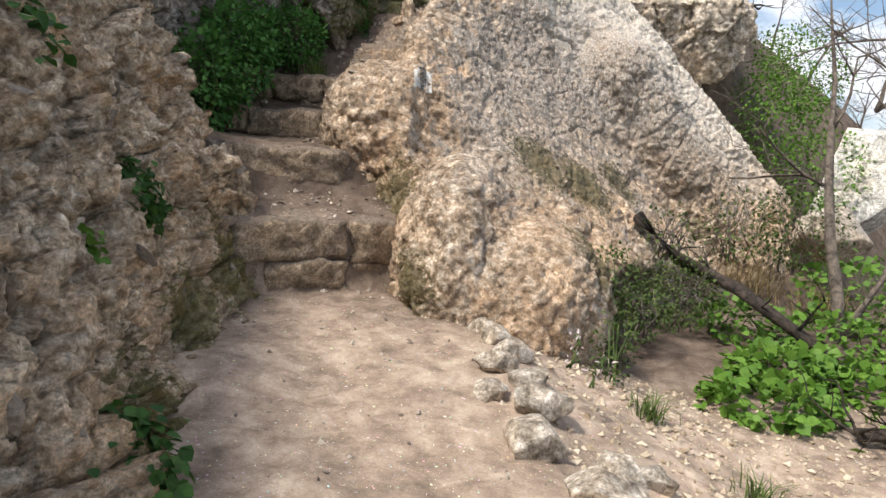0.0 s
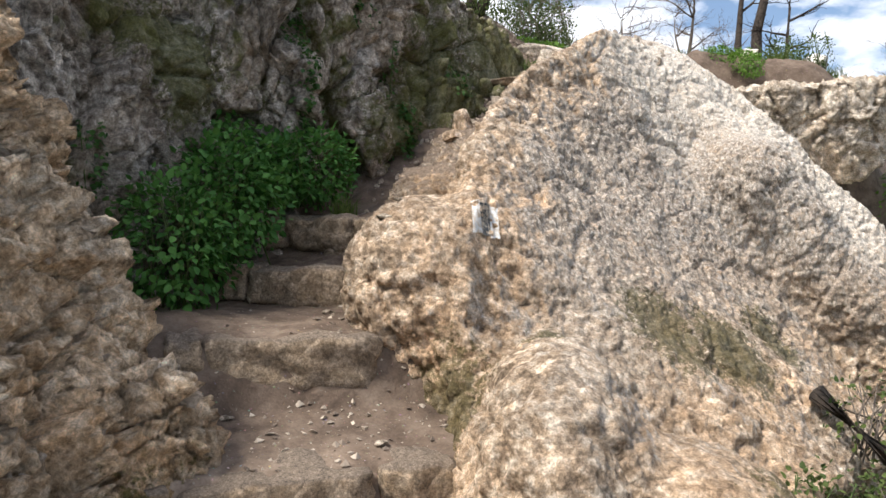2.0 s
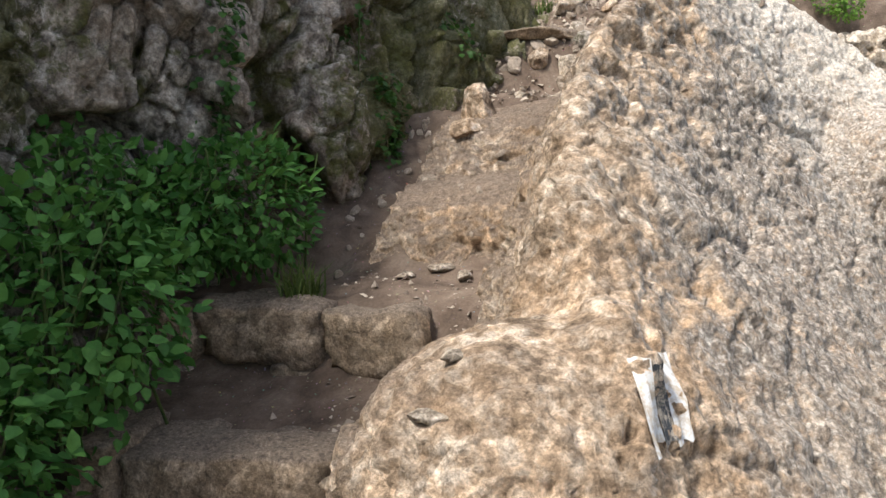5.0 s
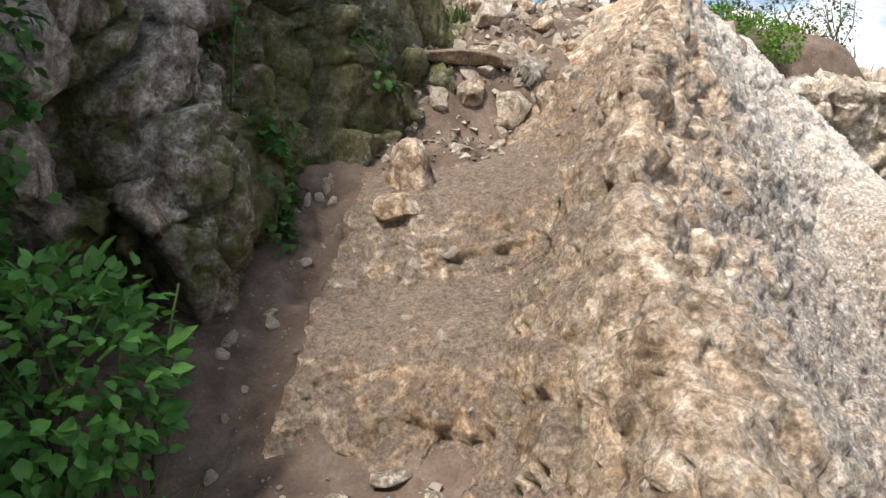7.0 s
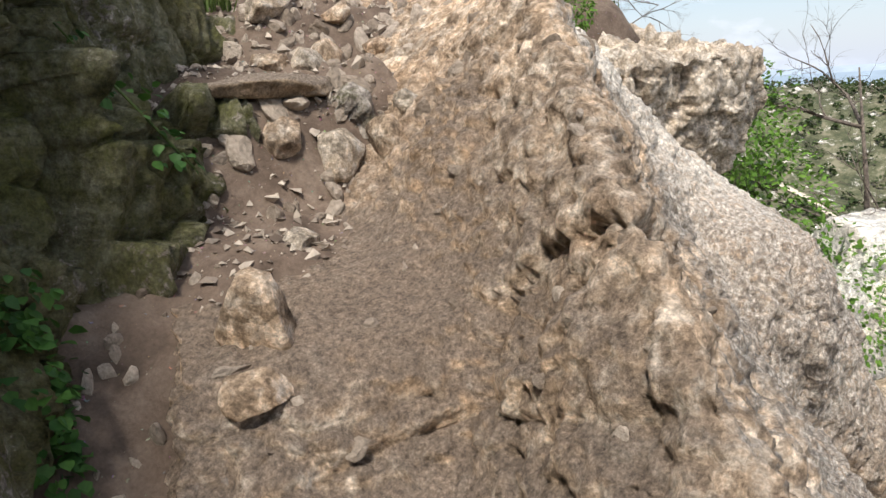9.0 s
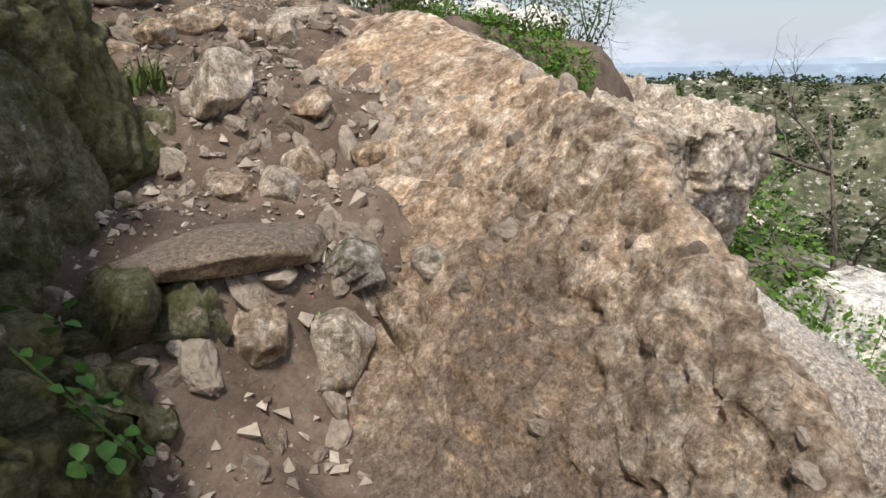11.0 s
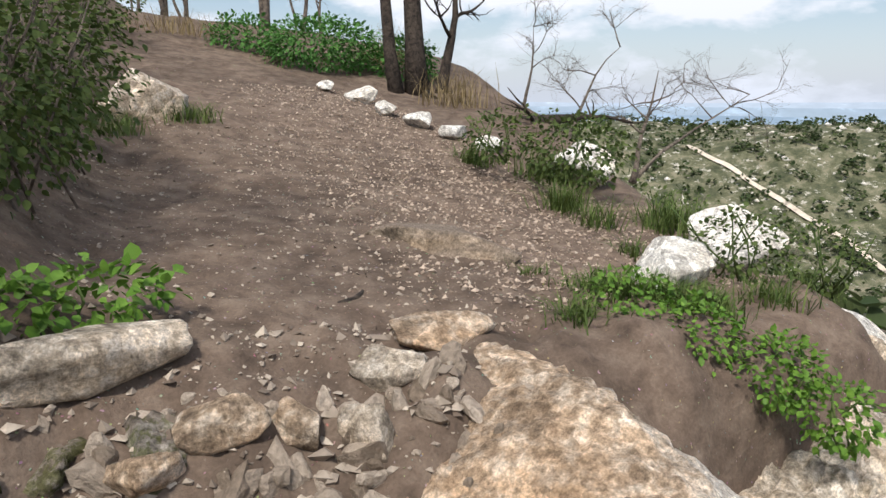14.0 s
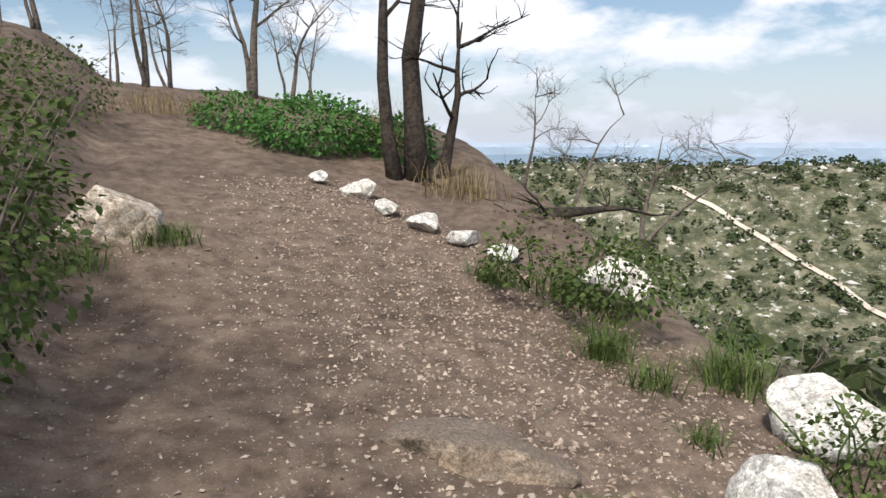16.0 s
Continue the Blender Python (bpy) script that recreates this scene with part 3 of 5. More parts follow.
def ridge_field(X, Y, Z):
    xc, zc = np.interp(Y, CREST_Y, CREST_X), np.interp(Y, CREST_Y, CREST_Z)
    sr = np.interp(Y, (5.3, 5.9, 6.4, 7.2, 8.0, 8.6, 9.2, 9.8), (0.52, 0.81, 0.8, 0.99, 1.32, 0.9, 0.55, 0.45))
    sl = np.interp(Y, (5.3, 6.2, 6.8, 7.2, 7.7, 8.2, 8.7, 9.2, 9.8), (3.5, 3.2, 2.3, 2.4, 1.75, 1.25, 0.84, 0.56, 0.48))
    dx = X - xc
    s = np.where(dx > 0, sr, sl)
    roof = (zc - s * (np.sqrt(dx * dx + 0.0016) - 0.04) - Z) / np.sqrt(1 + s * s)
    roof = np.minimum(roof, np.minimum((10.6 - Y) * 0.7, (2.0 + 0.95 * (3.6 - Z) - X) * 0.68))
    roof = np.minimum(roof, (Y - 4.9) * 0.8 + (0.9 - Z) * 0.3)
    f = roof
    # lower lobe beside the first steps
    f = smax(f, blob(X, Y, Z, (0.14, 5.02, 0.74), (0.41, 0.85, 0.72)), 0.15)
    f = smax(f, blob(X, Y, Z, (0.62, 4.74, 0.46), (0.55, 0.72, 0.63)), 0.15)
    f = smax(f, blob(X, Y, Z, (-0.55, 5.76, 1.59), (0.41, 0.44, 0.55)), 0.25)
    # spur towards the valley
    f = smax(f, bar(X, Y, Z, (1.12, 8.84, 3.31), (2, 8.62, 2.62), 0.43, 0.42), 0.2)
    f = smax(f, bar(X, Y, Z, (1.84, 8.23, 2.36), (3.52, 8.22, 0.39), 0.54, 0.47), 0.2)
    f = smax(f, bar(X, Y, Z, (1.3, 9.3, 3.3), (2.5, 9.6, 2.3), 0.55, 0.55), 0.3)
    # worn chute: smooth bedrock climbing beside the crest
    yy = Y + 0.3 * np.clip(X + 0.45, -0.6, 0.9)
    hz = np.interp(yy, (6.9, 7.02, 7.1, 7.2, 7.58, 7.72, 7.82, 8.1, 8.5, 8.9), (1.8, 2.3, 2.46, 2.52, 2.58, 2.8, 2.88, 2.96, 3.0, 3.06))
    hz = hz + 0.1 * np.clip(X + 0.4, -0.3, 1)
    chute = np.minimum((hz - Z) * 0.85, (X + 0.94 - 0.18 * (Y - 7.2)) * 0.8 + (2.45 - Z) * 0.2)
    chute = np.minimum(chute, np.minimum((8.75 - Y) * 0.8, (yy - 6.98) * 0.9))
    chute = np.minimum(chute, (xc + 0.02 - X) * 0.8)
    f = smax(f, chute, 0.06)
    # hollow worn out under the flank on the valley side
    f = np.minimum(f, -bar(X, Y, Z, (1.75, 5.35, 0.25), (3.8, 7.0, 0.35), 0.55, 0.7))
    return np.minimum(f, np.minimum(X + 1.6, Z + 0.6))


def ridge_rough(p, nn):
    d = blocky(p, nn, ((2.1, 0.03, 0.022, 0.07), (6.0, 0.02, 0.012, 0.1), (15.0, 0.015, 0.008, 0.14)), 0.035, 1.6, seed=3)
    worn = smooth(0.55, 0.9, nn[:, 2])[:, None]
    g = (0.008 * fbm(p, 22.0, 3, seed=40))[:, None] * nn
    return d * (1 - 0.75 * worn) + g


ridge = part("rock_outcrop", solid_mesh("rock_outcrop", ridge_field, (-1.2, 3.9, -0.3), (4.2, 10.3, 4.4), 0.03, ridge_rough), RIDGE)
tagged(ridge, "tan and orange weathered rock ridge with grey lichen", "rock")

CLIFF_Y = (4.6, 5.5, 6.4, 7.3, 7.6, 8.05, 8.5, 8.9, 9.5, 10.2, 11.2)
CLIFF_X = (-2.6, -2.42, -2.15, -1.62, -1.32, -1.05, -0.66, -0.36, 0.06, 0.28, 0.05)


def cliff_field(X, Y, Z):
    xf = np.interp(Y, CLIFF_Y, CLIFF_X)
    zt = np.interp(Y, (4.6, 7.5, 8.2, 8.8, 9.5, 10.2, 11.2), (5.4, 5.3, 5.0, 4.75, 4.34, 4.36, 4.6))
    lean = -0.12 * (Z - 3.0) - 0.12 * smooth(8.3, 8.9, Y) * (Z - 3.6)
    f = (xf + lean - X) * 0.82
    f = f - 0.42 * np.exp(-((Z - 2.42) / 0.24) ** 2) * np.exp(-((Y - 7.25) / 0.55) ** 2)
    f = np.minimum(f, (zt - Z - 0.25 * np.clip(X - xf + 1, 0, 2)) * 0.8)
    f = smax(f, blob(X, Y, Z, (-1.42, 7.78, 2.75), (0.32, 0.3, 0.36)), 0.08)
    f = smax(f, blob(X, Y, Z, (-1.9, 7.22, 3.1), (0.36, 0.36, 0.45)), 0.06)
    # rocky risers running across from the foot of the cliff
    f = smax(f, bar(X, Y, Z, (-0.7, 8.86, 3.24), (0.22, 8.9, 3.3), 0.22, 0.17), 0.08)
    f = smax(f, bar(X, Y, Z, (-0.2, 9.64, 3.6), (0.5, 9.56, 3.65), 0.2, 0.16), 0.08)
    f = smax(f, bar(X, Y, Z, (0.1, 10.4, 3.98), (0.55, 10.38, 3.98), 0.2, 0.16), 0.08)
    return np.minimum(f, np.minimum(X + 3.9, Z - 0.9))


def cliff_rough(p, nn):
    return (1 - 0.6 * smooth(8.5, 9.2, p[:, 1]))[:, None] * blocky(p, nn, ((2.3, 0.17, 0.16, 0.07), (5.0, 0.1, 0.07, 0.08), (12.0, 0.035, 0.02, 0.12)), 0.05, 1.3, seed=17, tall=0.6)


cliff = part("cliff", solid_mesh("cliff", cliff_field, (-3.9, 4.5, 0.8), (0.8, 11.4, 5.6), 0.038, cliff_rough), CLIFF)
tagged(cliff, "dark mossy fractured limestone cliff face", "cliff")


def left_field(X, Y, Z):
    xl = -1.07 - 0.47 * (Z - 0.45) + 0.17 * np.clip(3.2 - Y, 0, 4)
    f = (xl - X) * 0.85
    f = np.minimum(f, (4.76 - Y - 0.06 * (Z - 1.0)) * 0.9)
    f = np.minimum(f, 3.0 + 0.1 * (-2.2 - X) - Z)
    f = smax(f, blob(X, Y, Z, (-1.42, 4.55, 0.9), (0.26, 0.26, 0.5)), 0.08)
    return np.minimum(f, np.minimum(X + 4.0, Z + 0.4))


def left_rough(p, nn):
    return blocky(p, nn, ((2.6, 0.11, 0.11, 0.05), (6.0, 0.06, 0.055, 0.07), (14.0, 0.03, 0.016, 0.12)), 0.03, 1.5, seed=23, tall=1.1)


left_rock = part("rock_bank", solid_mesh("rock_bank", left_field, (-4.0, 0.0, -0.4), (-0.2, 5.2, 3.3), 0.028, left_rough), LEFTROCK)
tagged(left_rock, "fractured tan limestone bank with mossy foot", "rock")

# ---- shapes for loose things ----
from mathutils.bvhtree import BVHTree

rng = np.random.default_rng(7)


def tree_of(ob):
    me = ob.data
    return BVHTree.FromPolygons([v.co for v in me.vertices], [tuple(p.vertices) for p in me.polygons])


RIDGE_BVH, CLIFF_BVH, LEFT_BVH = tree_of(ridge), tree_of(cliff), tree_of(left_rock)


def on_top(x, y, z=9.0):
    """Height of the highest bedrock or soil under (x, y)."""
    best = land_at(x, y)
    for t in (RIDGE_BVH, CLIFF_BVH, LEFT_BVH):
        hit = t.ray_cast(Vector((x, y, z)), Vector((0, 0, -1)))
        if hit[0] is not None:
            best = max(best, hit[0].z)
    return best


def rock_mesh(name, seed, size, cuts=15, detail=4, rough=0.05, flat=0.0):
    """An angular stone: a ball cut by random planes, with worn edges and grain."""
    r = random.Random(seed)
    bm = bmesh.new()
    bmesh.ops.create_icosphere(bm, subdivisions=detail, radius=1.0)
    planes = []
    for _ in range(cuts):
        d = Vector((r.gauss(0, 1), r.gauss(0, 1), r.gauss(0, 1))).normalized()
        planes.append((d, r.uniform(0.45, 0.8)))
    co = np.array([v.co for v in bm.verts])
    for d, k in planes:
        over = co @ np.array(d) - k
        co -= np.clip(over, 0, None)[:, None] * np.array(d) * 0.97
    q = co * 1.0 + seed * 3.7
    co *= (1 + rough * fbm(q, 2.2, 4, 0.55, seed=seed))[:, None]
    co *= np.array(size)
    if flat:
        co[:, 2] = np.maximum(co[:, 2], -size[2] * flat)
    for v, c in zip(bm.verts, co):
        v.co = c
    return mesh_of(bm, name)


def stone(name, x, y, size, seed, mat, label, z=None, sink=0.3, rz=0.0, tilt=0.0, detail=4, category="stone", cuts=15):
    ob = part(name, rock_mesh(name, seed, size, detail=detail, cuts=cuts), mat)
    z = on_top(x, y) if z is None else z
    ob.matrix_world = pose(x, y, z + size[2] * (1 - sink) - size[2] * 0.2, tilt, tilt * 0.5, rz)
    return tagged(ob, label, category)


def block_mesh(name, seed, size, cuts=5):
    """A rough-hewn block of about that size, with its top at z = 0, worn along the edges."""
    bm = bmesh.new()
    bmesh.ops.create_cube(bm, size=1.0)
    bmesh.ops.subdivide_edges(bm, edges=bm.edges[:], cuts=cuts * 2, use_grid_fill=True)
    co = np.array([v.co for v in bm.verts])
    rad = np.linalg.norm(co * np.array((1, 1, 1)), axis=1)
    edge = np.sort(np.abs(co), axis=1)
    worn = smooth(0.36, 0.5, edge[:, 1]) * smooth(0.36, 0.5, edge[:, 2])
    co = co * (1 - 0.07 * worn)[:, None]
    p = co * np.array(size)
    nn = co / (rad[:, None] + 1e-6)
    d = 0.035 * fbm(p + seed * 5.1, 5.0, 4, seed=seed) + 0.012 * fbm(p + seed * 2.1, 17.0, 3, seed=seed + 3)
    p = p + d[:, None] * nn
    p[:, 2] -= size[2] * 0.5
    for v, c in zip(bm.verts, p):
        v.co = c
    return mesh_of(bm, name)


def leaves_mesh(name, pos, out, size, width=0.36, droop=0.35, seed=1, stretch=1.0):
    """Many folded leaves at pos, their tips pointing along out, as one mesh."""
    r = np.random.default_rng(seed)
    n = len(pos)
    tip = out + r.normal(0, 0.55, (n, 3))
    tip[:, 2] -= droop
    tip /= np.linalg.norm(tip, axis=1)[:, None] + 1e-9
    up = np.tile(np.array([0, 0, 1.0]), (n, 1)) + 0.7 * out + r.normal(0, 0.35, (n, 3))
    sidev = np.cross(tip, up)
    sidev /= np.linalg.norm(sidev, axis=1)[:, None] + 1e-9
    nrm = np.cross(sidev, tip)
    s = (size * r.uniform(0.55, 1.25, n))[:, None]
    shape = ((0, 0, 0), (width, 0.3, 0.09), (width * 0.8, 0.66, 0.07), (0, 1.0 * stretch, -0.08), (-width * 0.8, 0.66, 0.07), (-width, 0.3, 0.09))
    verts = np.stack([pos + s * (a * sidev + b * tip + c * nrm) for a, b, c in shape], 1).reshape(-1, 3)
    k = np.arange(n)[:, None] * 6
    quads = np.concatenate([k + np.array([[0, 1, 2, 3]]), k + np.array([[0, 3, 4, 5]])])
    return grid_mesh(name, verts, quads)


def tube(bm, pts, radii, segs=6):
    rings = []
    pts = [Vector(p) for p in pts]
    for i, p in enumerate(pts):
        d = (pts[min(i + 1, len(pts) - 1)] - pts[max(i - 1, 0)])
        d = d.normalized() if d.length > 1e-9 else Vector((0, 0, 1))
        a = d.orthogonal().normalized()
        b = d.cross(a)
        rings.append([bm.verts.new(p + radii[i] * (a * math.cos(k * math.tau / segs) + b * math.sin(k * math.tau / segs))) for k in range(segs)])
    for r0, r1 in zip(rings, rings[1:]):
        # pair the rings without twist
        sh = min(range(segs), key=lambda s: (r0[0].co - r1[s].co).length)
        for k in range(segs):
            bm.faces.new((r0[k], r0[(k + 1) % segs], r1[(k + 1 + sh) % segs], r1[(k + sh) % segs]))
    bm.faces.new(list(reversed(rings[0])))
    bm.faces.new(rings[-1])


def crooked(r, a, d, length, n, wander):
    pts = [Vector(a)]
    d = Vector(d).normalized()
    for _ in range(n):
        d = (d + Vector((r.gauss(0, wander), r.gauss(0, wander), r.gauss(0, wander)))).normalized()
        pts.append(pts[-1] + d * (length / n))
    return pts


def twigs(bm, r, p, d, length, rad, depth, spread=0.75, segs=5):
    pts = crooked(r, p, d, length, 4, 0.16)
    tube(bm, pts, [rad * (1 - 0.16 * i) for i in range(5)], segs)
    if depth <= 0:
        return
    for k in range(r.randint(3, 4)):
        i = r.randint(1, 4)
        base = pts[i]
        nd = ((pts[i] - pts[i - 1]).normalized() + Vector((r.gauss(0, spread), r.gauss(0, spread), r.gauss(0.12, spread * 0.7)))).normalized()
        twigs(bm, r, base, nd, length * r.uniform(0.45, 0.75), rad * 0.5, depth - 1, spread, 4 if depth > 1 else 3)


def dead_tree(x, y, stems, seed, mat, label, name="dead_tree", depth=3, z=None):
    """stems: (lean x, lean y, height, radius) for each trunk."""
    r = random.Random(seed)
    z = on_top(x, y) if z is None else z
    base = new(name)
    base.location = (x, y, z)
    for lx, ly, hgt, rad, *off in stems:
        bm = bmesh.new()
        pts = crooked(r, ((off[0] if off else 0) + r.uniform(-0.05, 0.05), r.uniform(-0.08, 0.08), -0.15), (lx, ly, 1.0), hgt, 7, 0.09)
        tube(bm, pts, [rad * (1.25 if i == 0 else 1 - 0.128 * i) for i in range(8)], 9)
        part("trunk", mesh_of(bm, "trunk"), mat, base)
        bm = bmesh.new()
        for k in range(5):
            i = r.randint(3, 7)
            d = Vector((r.gauss(0, 0.8), r.gauss(0, 0.8), r.uniform(0.2, 1.0)))
            twigs(bm, r, pts[i], d, hgt * r.uniform(0.22, 0.38), rad * 0.33, depth - 1)
        part("branch", mesh_of(bm, "branch"), mat, base)
    return tagged(base, label, "tree")


def in_blobs(blobs, n, r, shell=0.55):
    """Points inside ellipsoids (x, y, z, rx, ry, rz), denser near the outside, and the way out."""
    vol = np.array([b[3] * b[4] * b[5] for b in blobs])
    pick = r.choice(len(blobs), n, p=vol / vol.sum())
    d = r.normal(0, 1, (n, 3))
    d /= np.linalg.norm(d, axis=1)[:, None]
    k = shell + (1 - shell) * r.uniform(0, 1, n) ** 0.6
    bb = np.array(blobs)[pick]
    pos = bb[:, :3] + d * bb[:, 3:] * k[:, None] * r.uniform(0.82, 1.12, n)[:, None]
    return pos, d


LEAF_SHARED = {}


def one_leaf(mat_name, mat, width, droop):
    if mat_name not in LEAF_SHARED:
        me = leaves_mesh("leaf", np.zeros((1, 3)), np.array([[0.0, 1.0, 0.0]]), 1.0, width, 0.0, seed=4)
        me.materials.append(mat)
        LEAF_SHARED[mat_name] = me
    return LEAF_SHARED[mat_name]


def bush(name, blobs, count, size, mat, label, seed, width=0.36, droop=0.35, stems=10, single=0, category="plant", stem_mat=None, base=None):
    r = np.random.default_rng(seed)
    rr = random.Random(seed)
    bx, by, bz = base if base else (blobs[0][0], blobs[0][1], blobs[0][2] - blobs[0][5])
    root = new(name)
    root.location = (bx, by, bz)
    o = np.array((bx, by, bz))
    pos, out = in_blobs(blobs, count, r)
    me = leaves_mesh("foliage", pos - o, out, size, width, droop, seed)
    f = part("foliage", me, mat, root)
    f["kind"] = "stuff"
    if stems:
        for k in range(stems):
            bm = bmesh.new()
            b = blobs[k % len(blobs)]
            tip = Vector((b[0] + rr.gauss(0, 0.45) * b[3], b[1] + rr.gauss(0, 0.45) * b[4], b[2] + 0.7 * b[5])) - Vector(o)
            foot = Vector((b[0] + rr.gauss(0, 0.3) * b[3], b[1] + rr.gauss(0, 0.3) * b[4], b[2] - b[5])) - Vector(o)
            m = (tip + foot) / 2 + Vector((rr.gauss(0, 0.04), rr.gauss(0, 0.04), 0))
            tube(bm, (foot, m, tip), (0.006, 0.005, 0.003), 5)
            part("stem", mesh_of(bm, "stem"), stem_mat or STEM, root)
    if single:
        pos, out = in_blobs(blobs, single, r, 0.97)
        leaf = one_leaf(mat.name, mat, width, droop)
        for p, d in zip(pos - o, out):
            ob = new("leaf", leaf)
            ob.parent = root
            q = Vector((d[0], d[1], d[2] - droop + rr.gauss(0, 0.3))).to_track_quat("Y", "Z")
            ob.matrix_local = Matrix.LocRotScale(p, q, (size * rr.uniform(0.7, 1.3),) * 3)
    return tagged(root, label, category)


def grass(name, x, y, count, height, spread, mat, label, seed, z=None, lean=0.9, category="grass"):
    r = np.random.default_rng(seed)
    z = on_top(x, y) if z is None else z
    n = count
    a = r.uniform(0, math.tau, n)
    foot = np.stack([r.normal(0, spread * 0.5, n), r.normal(0, spread * 0.5, n), np.full(n, -0.03)], 1)
    d = np.stack([np.cos(a), np.sin(a), np.zeros(n)], 1)
    h = height * r.uniform(0.5, 1.15, n)[:, None]
    ln = lean * r.uniform(0.2, 1.3, n)[:, None]
    w = np.stack([-np.sin(a), np.cos(a), np.zeros(n)], 1) * (0.002 + 0.003 * r.uniform(0, 1, n))[:, None]
    upv = np.array([[0, 0, 1.0]])
    mid = foot + h * 0.55 * upv + d * h * ln * 0.35
    tip = foot + h * (1 - 0.35 * ln) * upv + d * h * ln
    verts = np.stack([foot - w, foot + w, mid + w * 0.8, mid - w * 0.8, tip + w * 0.15, tip - w * 0.15], 1).reshape(-1, 3)
    k = np.arange(n)[:, None] * 6
    quads = np.concatenate([k + np.array([[0, 1, 2, 3]]), k + np.array([[3, 2, 4, 5]])])
    ob = part(name, grid_mesh(name, verts, quads), mat)
    ob.location = (x, y, z)
    return tagged(ob, label, category)


# ---- rough stone steps ----
def step(x0, y0, x1, y1, top, courses, label, seed):
    """courses: for each course of blocks its height, and the share of the width of each block."""
    root = new("stone_step")
    root.location = ((x0 + x1) / 2, (y0 + y1) / 2, top)
    run = math.hypot(x1 - x0, y1 - y0)
    turn = math.degrees(math.atan2(y1 - y0, x1 - x0))
    rr = random.Random(seed)
    z = 0.0
    for c, (hgt, depth, shares) in enumerate(courses):
        s = -run / 2
        for k, w in enumerate(shares):
            wid = w * run
            ob = part("stone", block_mesh("stone", seed * 10 + c * 5 + k, (wid * 0.985, depth, hgt)), STEP, root)
            ob.matrix_local = pose(0, 0, 0, 0, 0, turn) @ pose(s + wid / 2, depth * 0.38 - 0.05 + c * 0.03 + rr.uniform(-0.02, 0.02), z + rr.uniform(-0.012, 0.012), rr.uniform(-2, 2), rr.uniform(-2, 2), rr.uniform(-3, 3))
            s += wid
        z -= hgt * 0.97
    return tagged(root, label, "step", group="steps up the rock")


step(-1.42, 4.26, -0.3, 4.86, 0.97, ((0.27, 0.36, (0.14, 0.6, 0.26)), (0.2, 0.32, (0.3, 0.45, 0.25))), "worn rough limestone step with a yellow-stained block", 1)
step(-1.62, 4.97, -0.72, 5.4, 1.41, ((0.26, 0.36, (0.16, 0.84)), (0.15, 0.3, (0.5, 0.5))), "worn dusty step of one long stone", 2)
step(-1.85, 6.27, -0.98, 6.13, 1.73, ((0.22, 0.34, (0.2, 0.8)), (0.15, 0.28, (0.6, 0.4))), "worn step stone half covered in earth", 3)
step(-1.95, 7.02, -0.75, 6.58, 2.07, ((0.24, 0.34, (0.26, 0.44, 0.3)), (0.16, 0.3, (0.5, 0.5))), "step of square blocks with one white face", 4)
white_patch = part("chipped_face", rock_mesh("chipped_face", 71, (0.055, 0.02, 0.07)), WHITE, bpy.data.objects["stone_step.003"], "white chipped face")
white_patch.location = (0.06, -0.1, -0.11)

# edging stones beside the lower path
for k, (x, y, sx, sy, sz) in enumerate(((0.36, 3.85, 0.12, 0.1, 0.09), (0.42, 3.6, 0.15, 0.13, 0.11), (0.33, 3.42, 0.1, 0.12, 0.08), (0.5, 3.3, 0.13, 0.14, 0.1),
                                       (0.5, 2.98, 0.19, 0.16, 0.13), (0.42, 2.62, 0.17, 0.16, 0.12), (0.75, 2.55, 0.14, 0.12, 0.1), (0.62, 2.3, 0.2, 0.17, 0.12),
                                       (0.28, 4.05, 0.09, 0.08, 0.07), (0.3, 3.12, 0.11, 0.1, 0.06), (0.95, 2.75, 0.12, 0.1, 0.08))):
    tagged(stone("edging_stone", x, y, (sx, sy, sz), 100 + k, BOULDER, "pale angular limestone edging the path", rz=k * 47, tilt=k * 11 % 14, sink=0.45), group="edging stones")

# ---- boulders on the valley side ----
def boulder_field(X, Y, Z):
    f = blob(X, Y, Z, (2.92, 9.75, 3.12), (1.05, 1.0, 0.98))
    f = np.minimum(f, (3.6 + 0.16 * (Y - 9.2) + 0.06 * (X - 3.0) - Z) * 0.97)
    f = np.minimum(f, np.minimum((Y - 9.2 + 0.3 * (Z - 3.25) + 0.12 * (X - 3.0)) * 0.95, (3.74 - X + 0.2 * (Z - 3.3)) * 0.95))
    return np.minimum(f, (Z - 2.7 + 0.55 * (3.4 - X)) * 0.85)


big = part("boulder", solid_mesh("boulder", boulder_field, (1.7, 8.5, 1.9), (4.2, 10.9, 4.3), 0.035,
           lambda p, q: blocky(p, q, ((1.9, 0.08, 0.04, 0.07), (5.5, 0.05, 0.025, 0.1), (14.0, 0.02, 0.01, 0.14)), 0.05, 1.7, seed=61)), BOULDER)
tagged(big, "big pale limestone boulder overhanging the slope", "boulder")
stone("boulder", 5.3, 9.1, (0.8, 0.9, 1.0), 131, WHITE, "white limestone outcrop on the valley slope", z=1.2, sink=0.4, category="boulder", detail=4)
stone("boulder", 4.4, 8.0, (0.6, 0.7, 0.5), 132, BOULDER, "pale boulder among bushes on the slope", z=0.7, sink=0.4, category="boulder", detail=4)
stone("boulder", 3.9, 10.5, (0.45, 0.5, 0.35), 133, WHITE, "white crag at the path's outer edge", z=3.45, sink=0.3, category="boulder", detail=4)

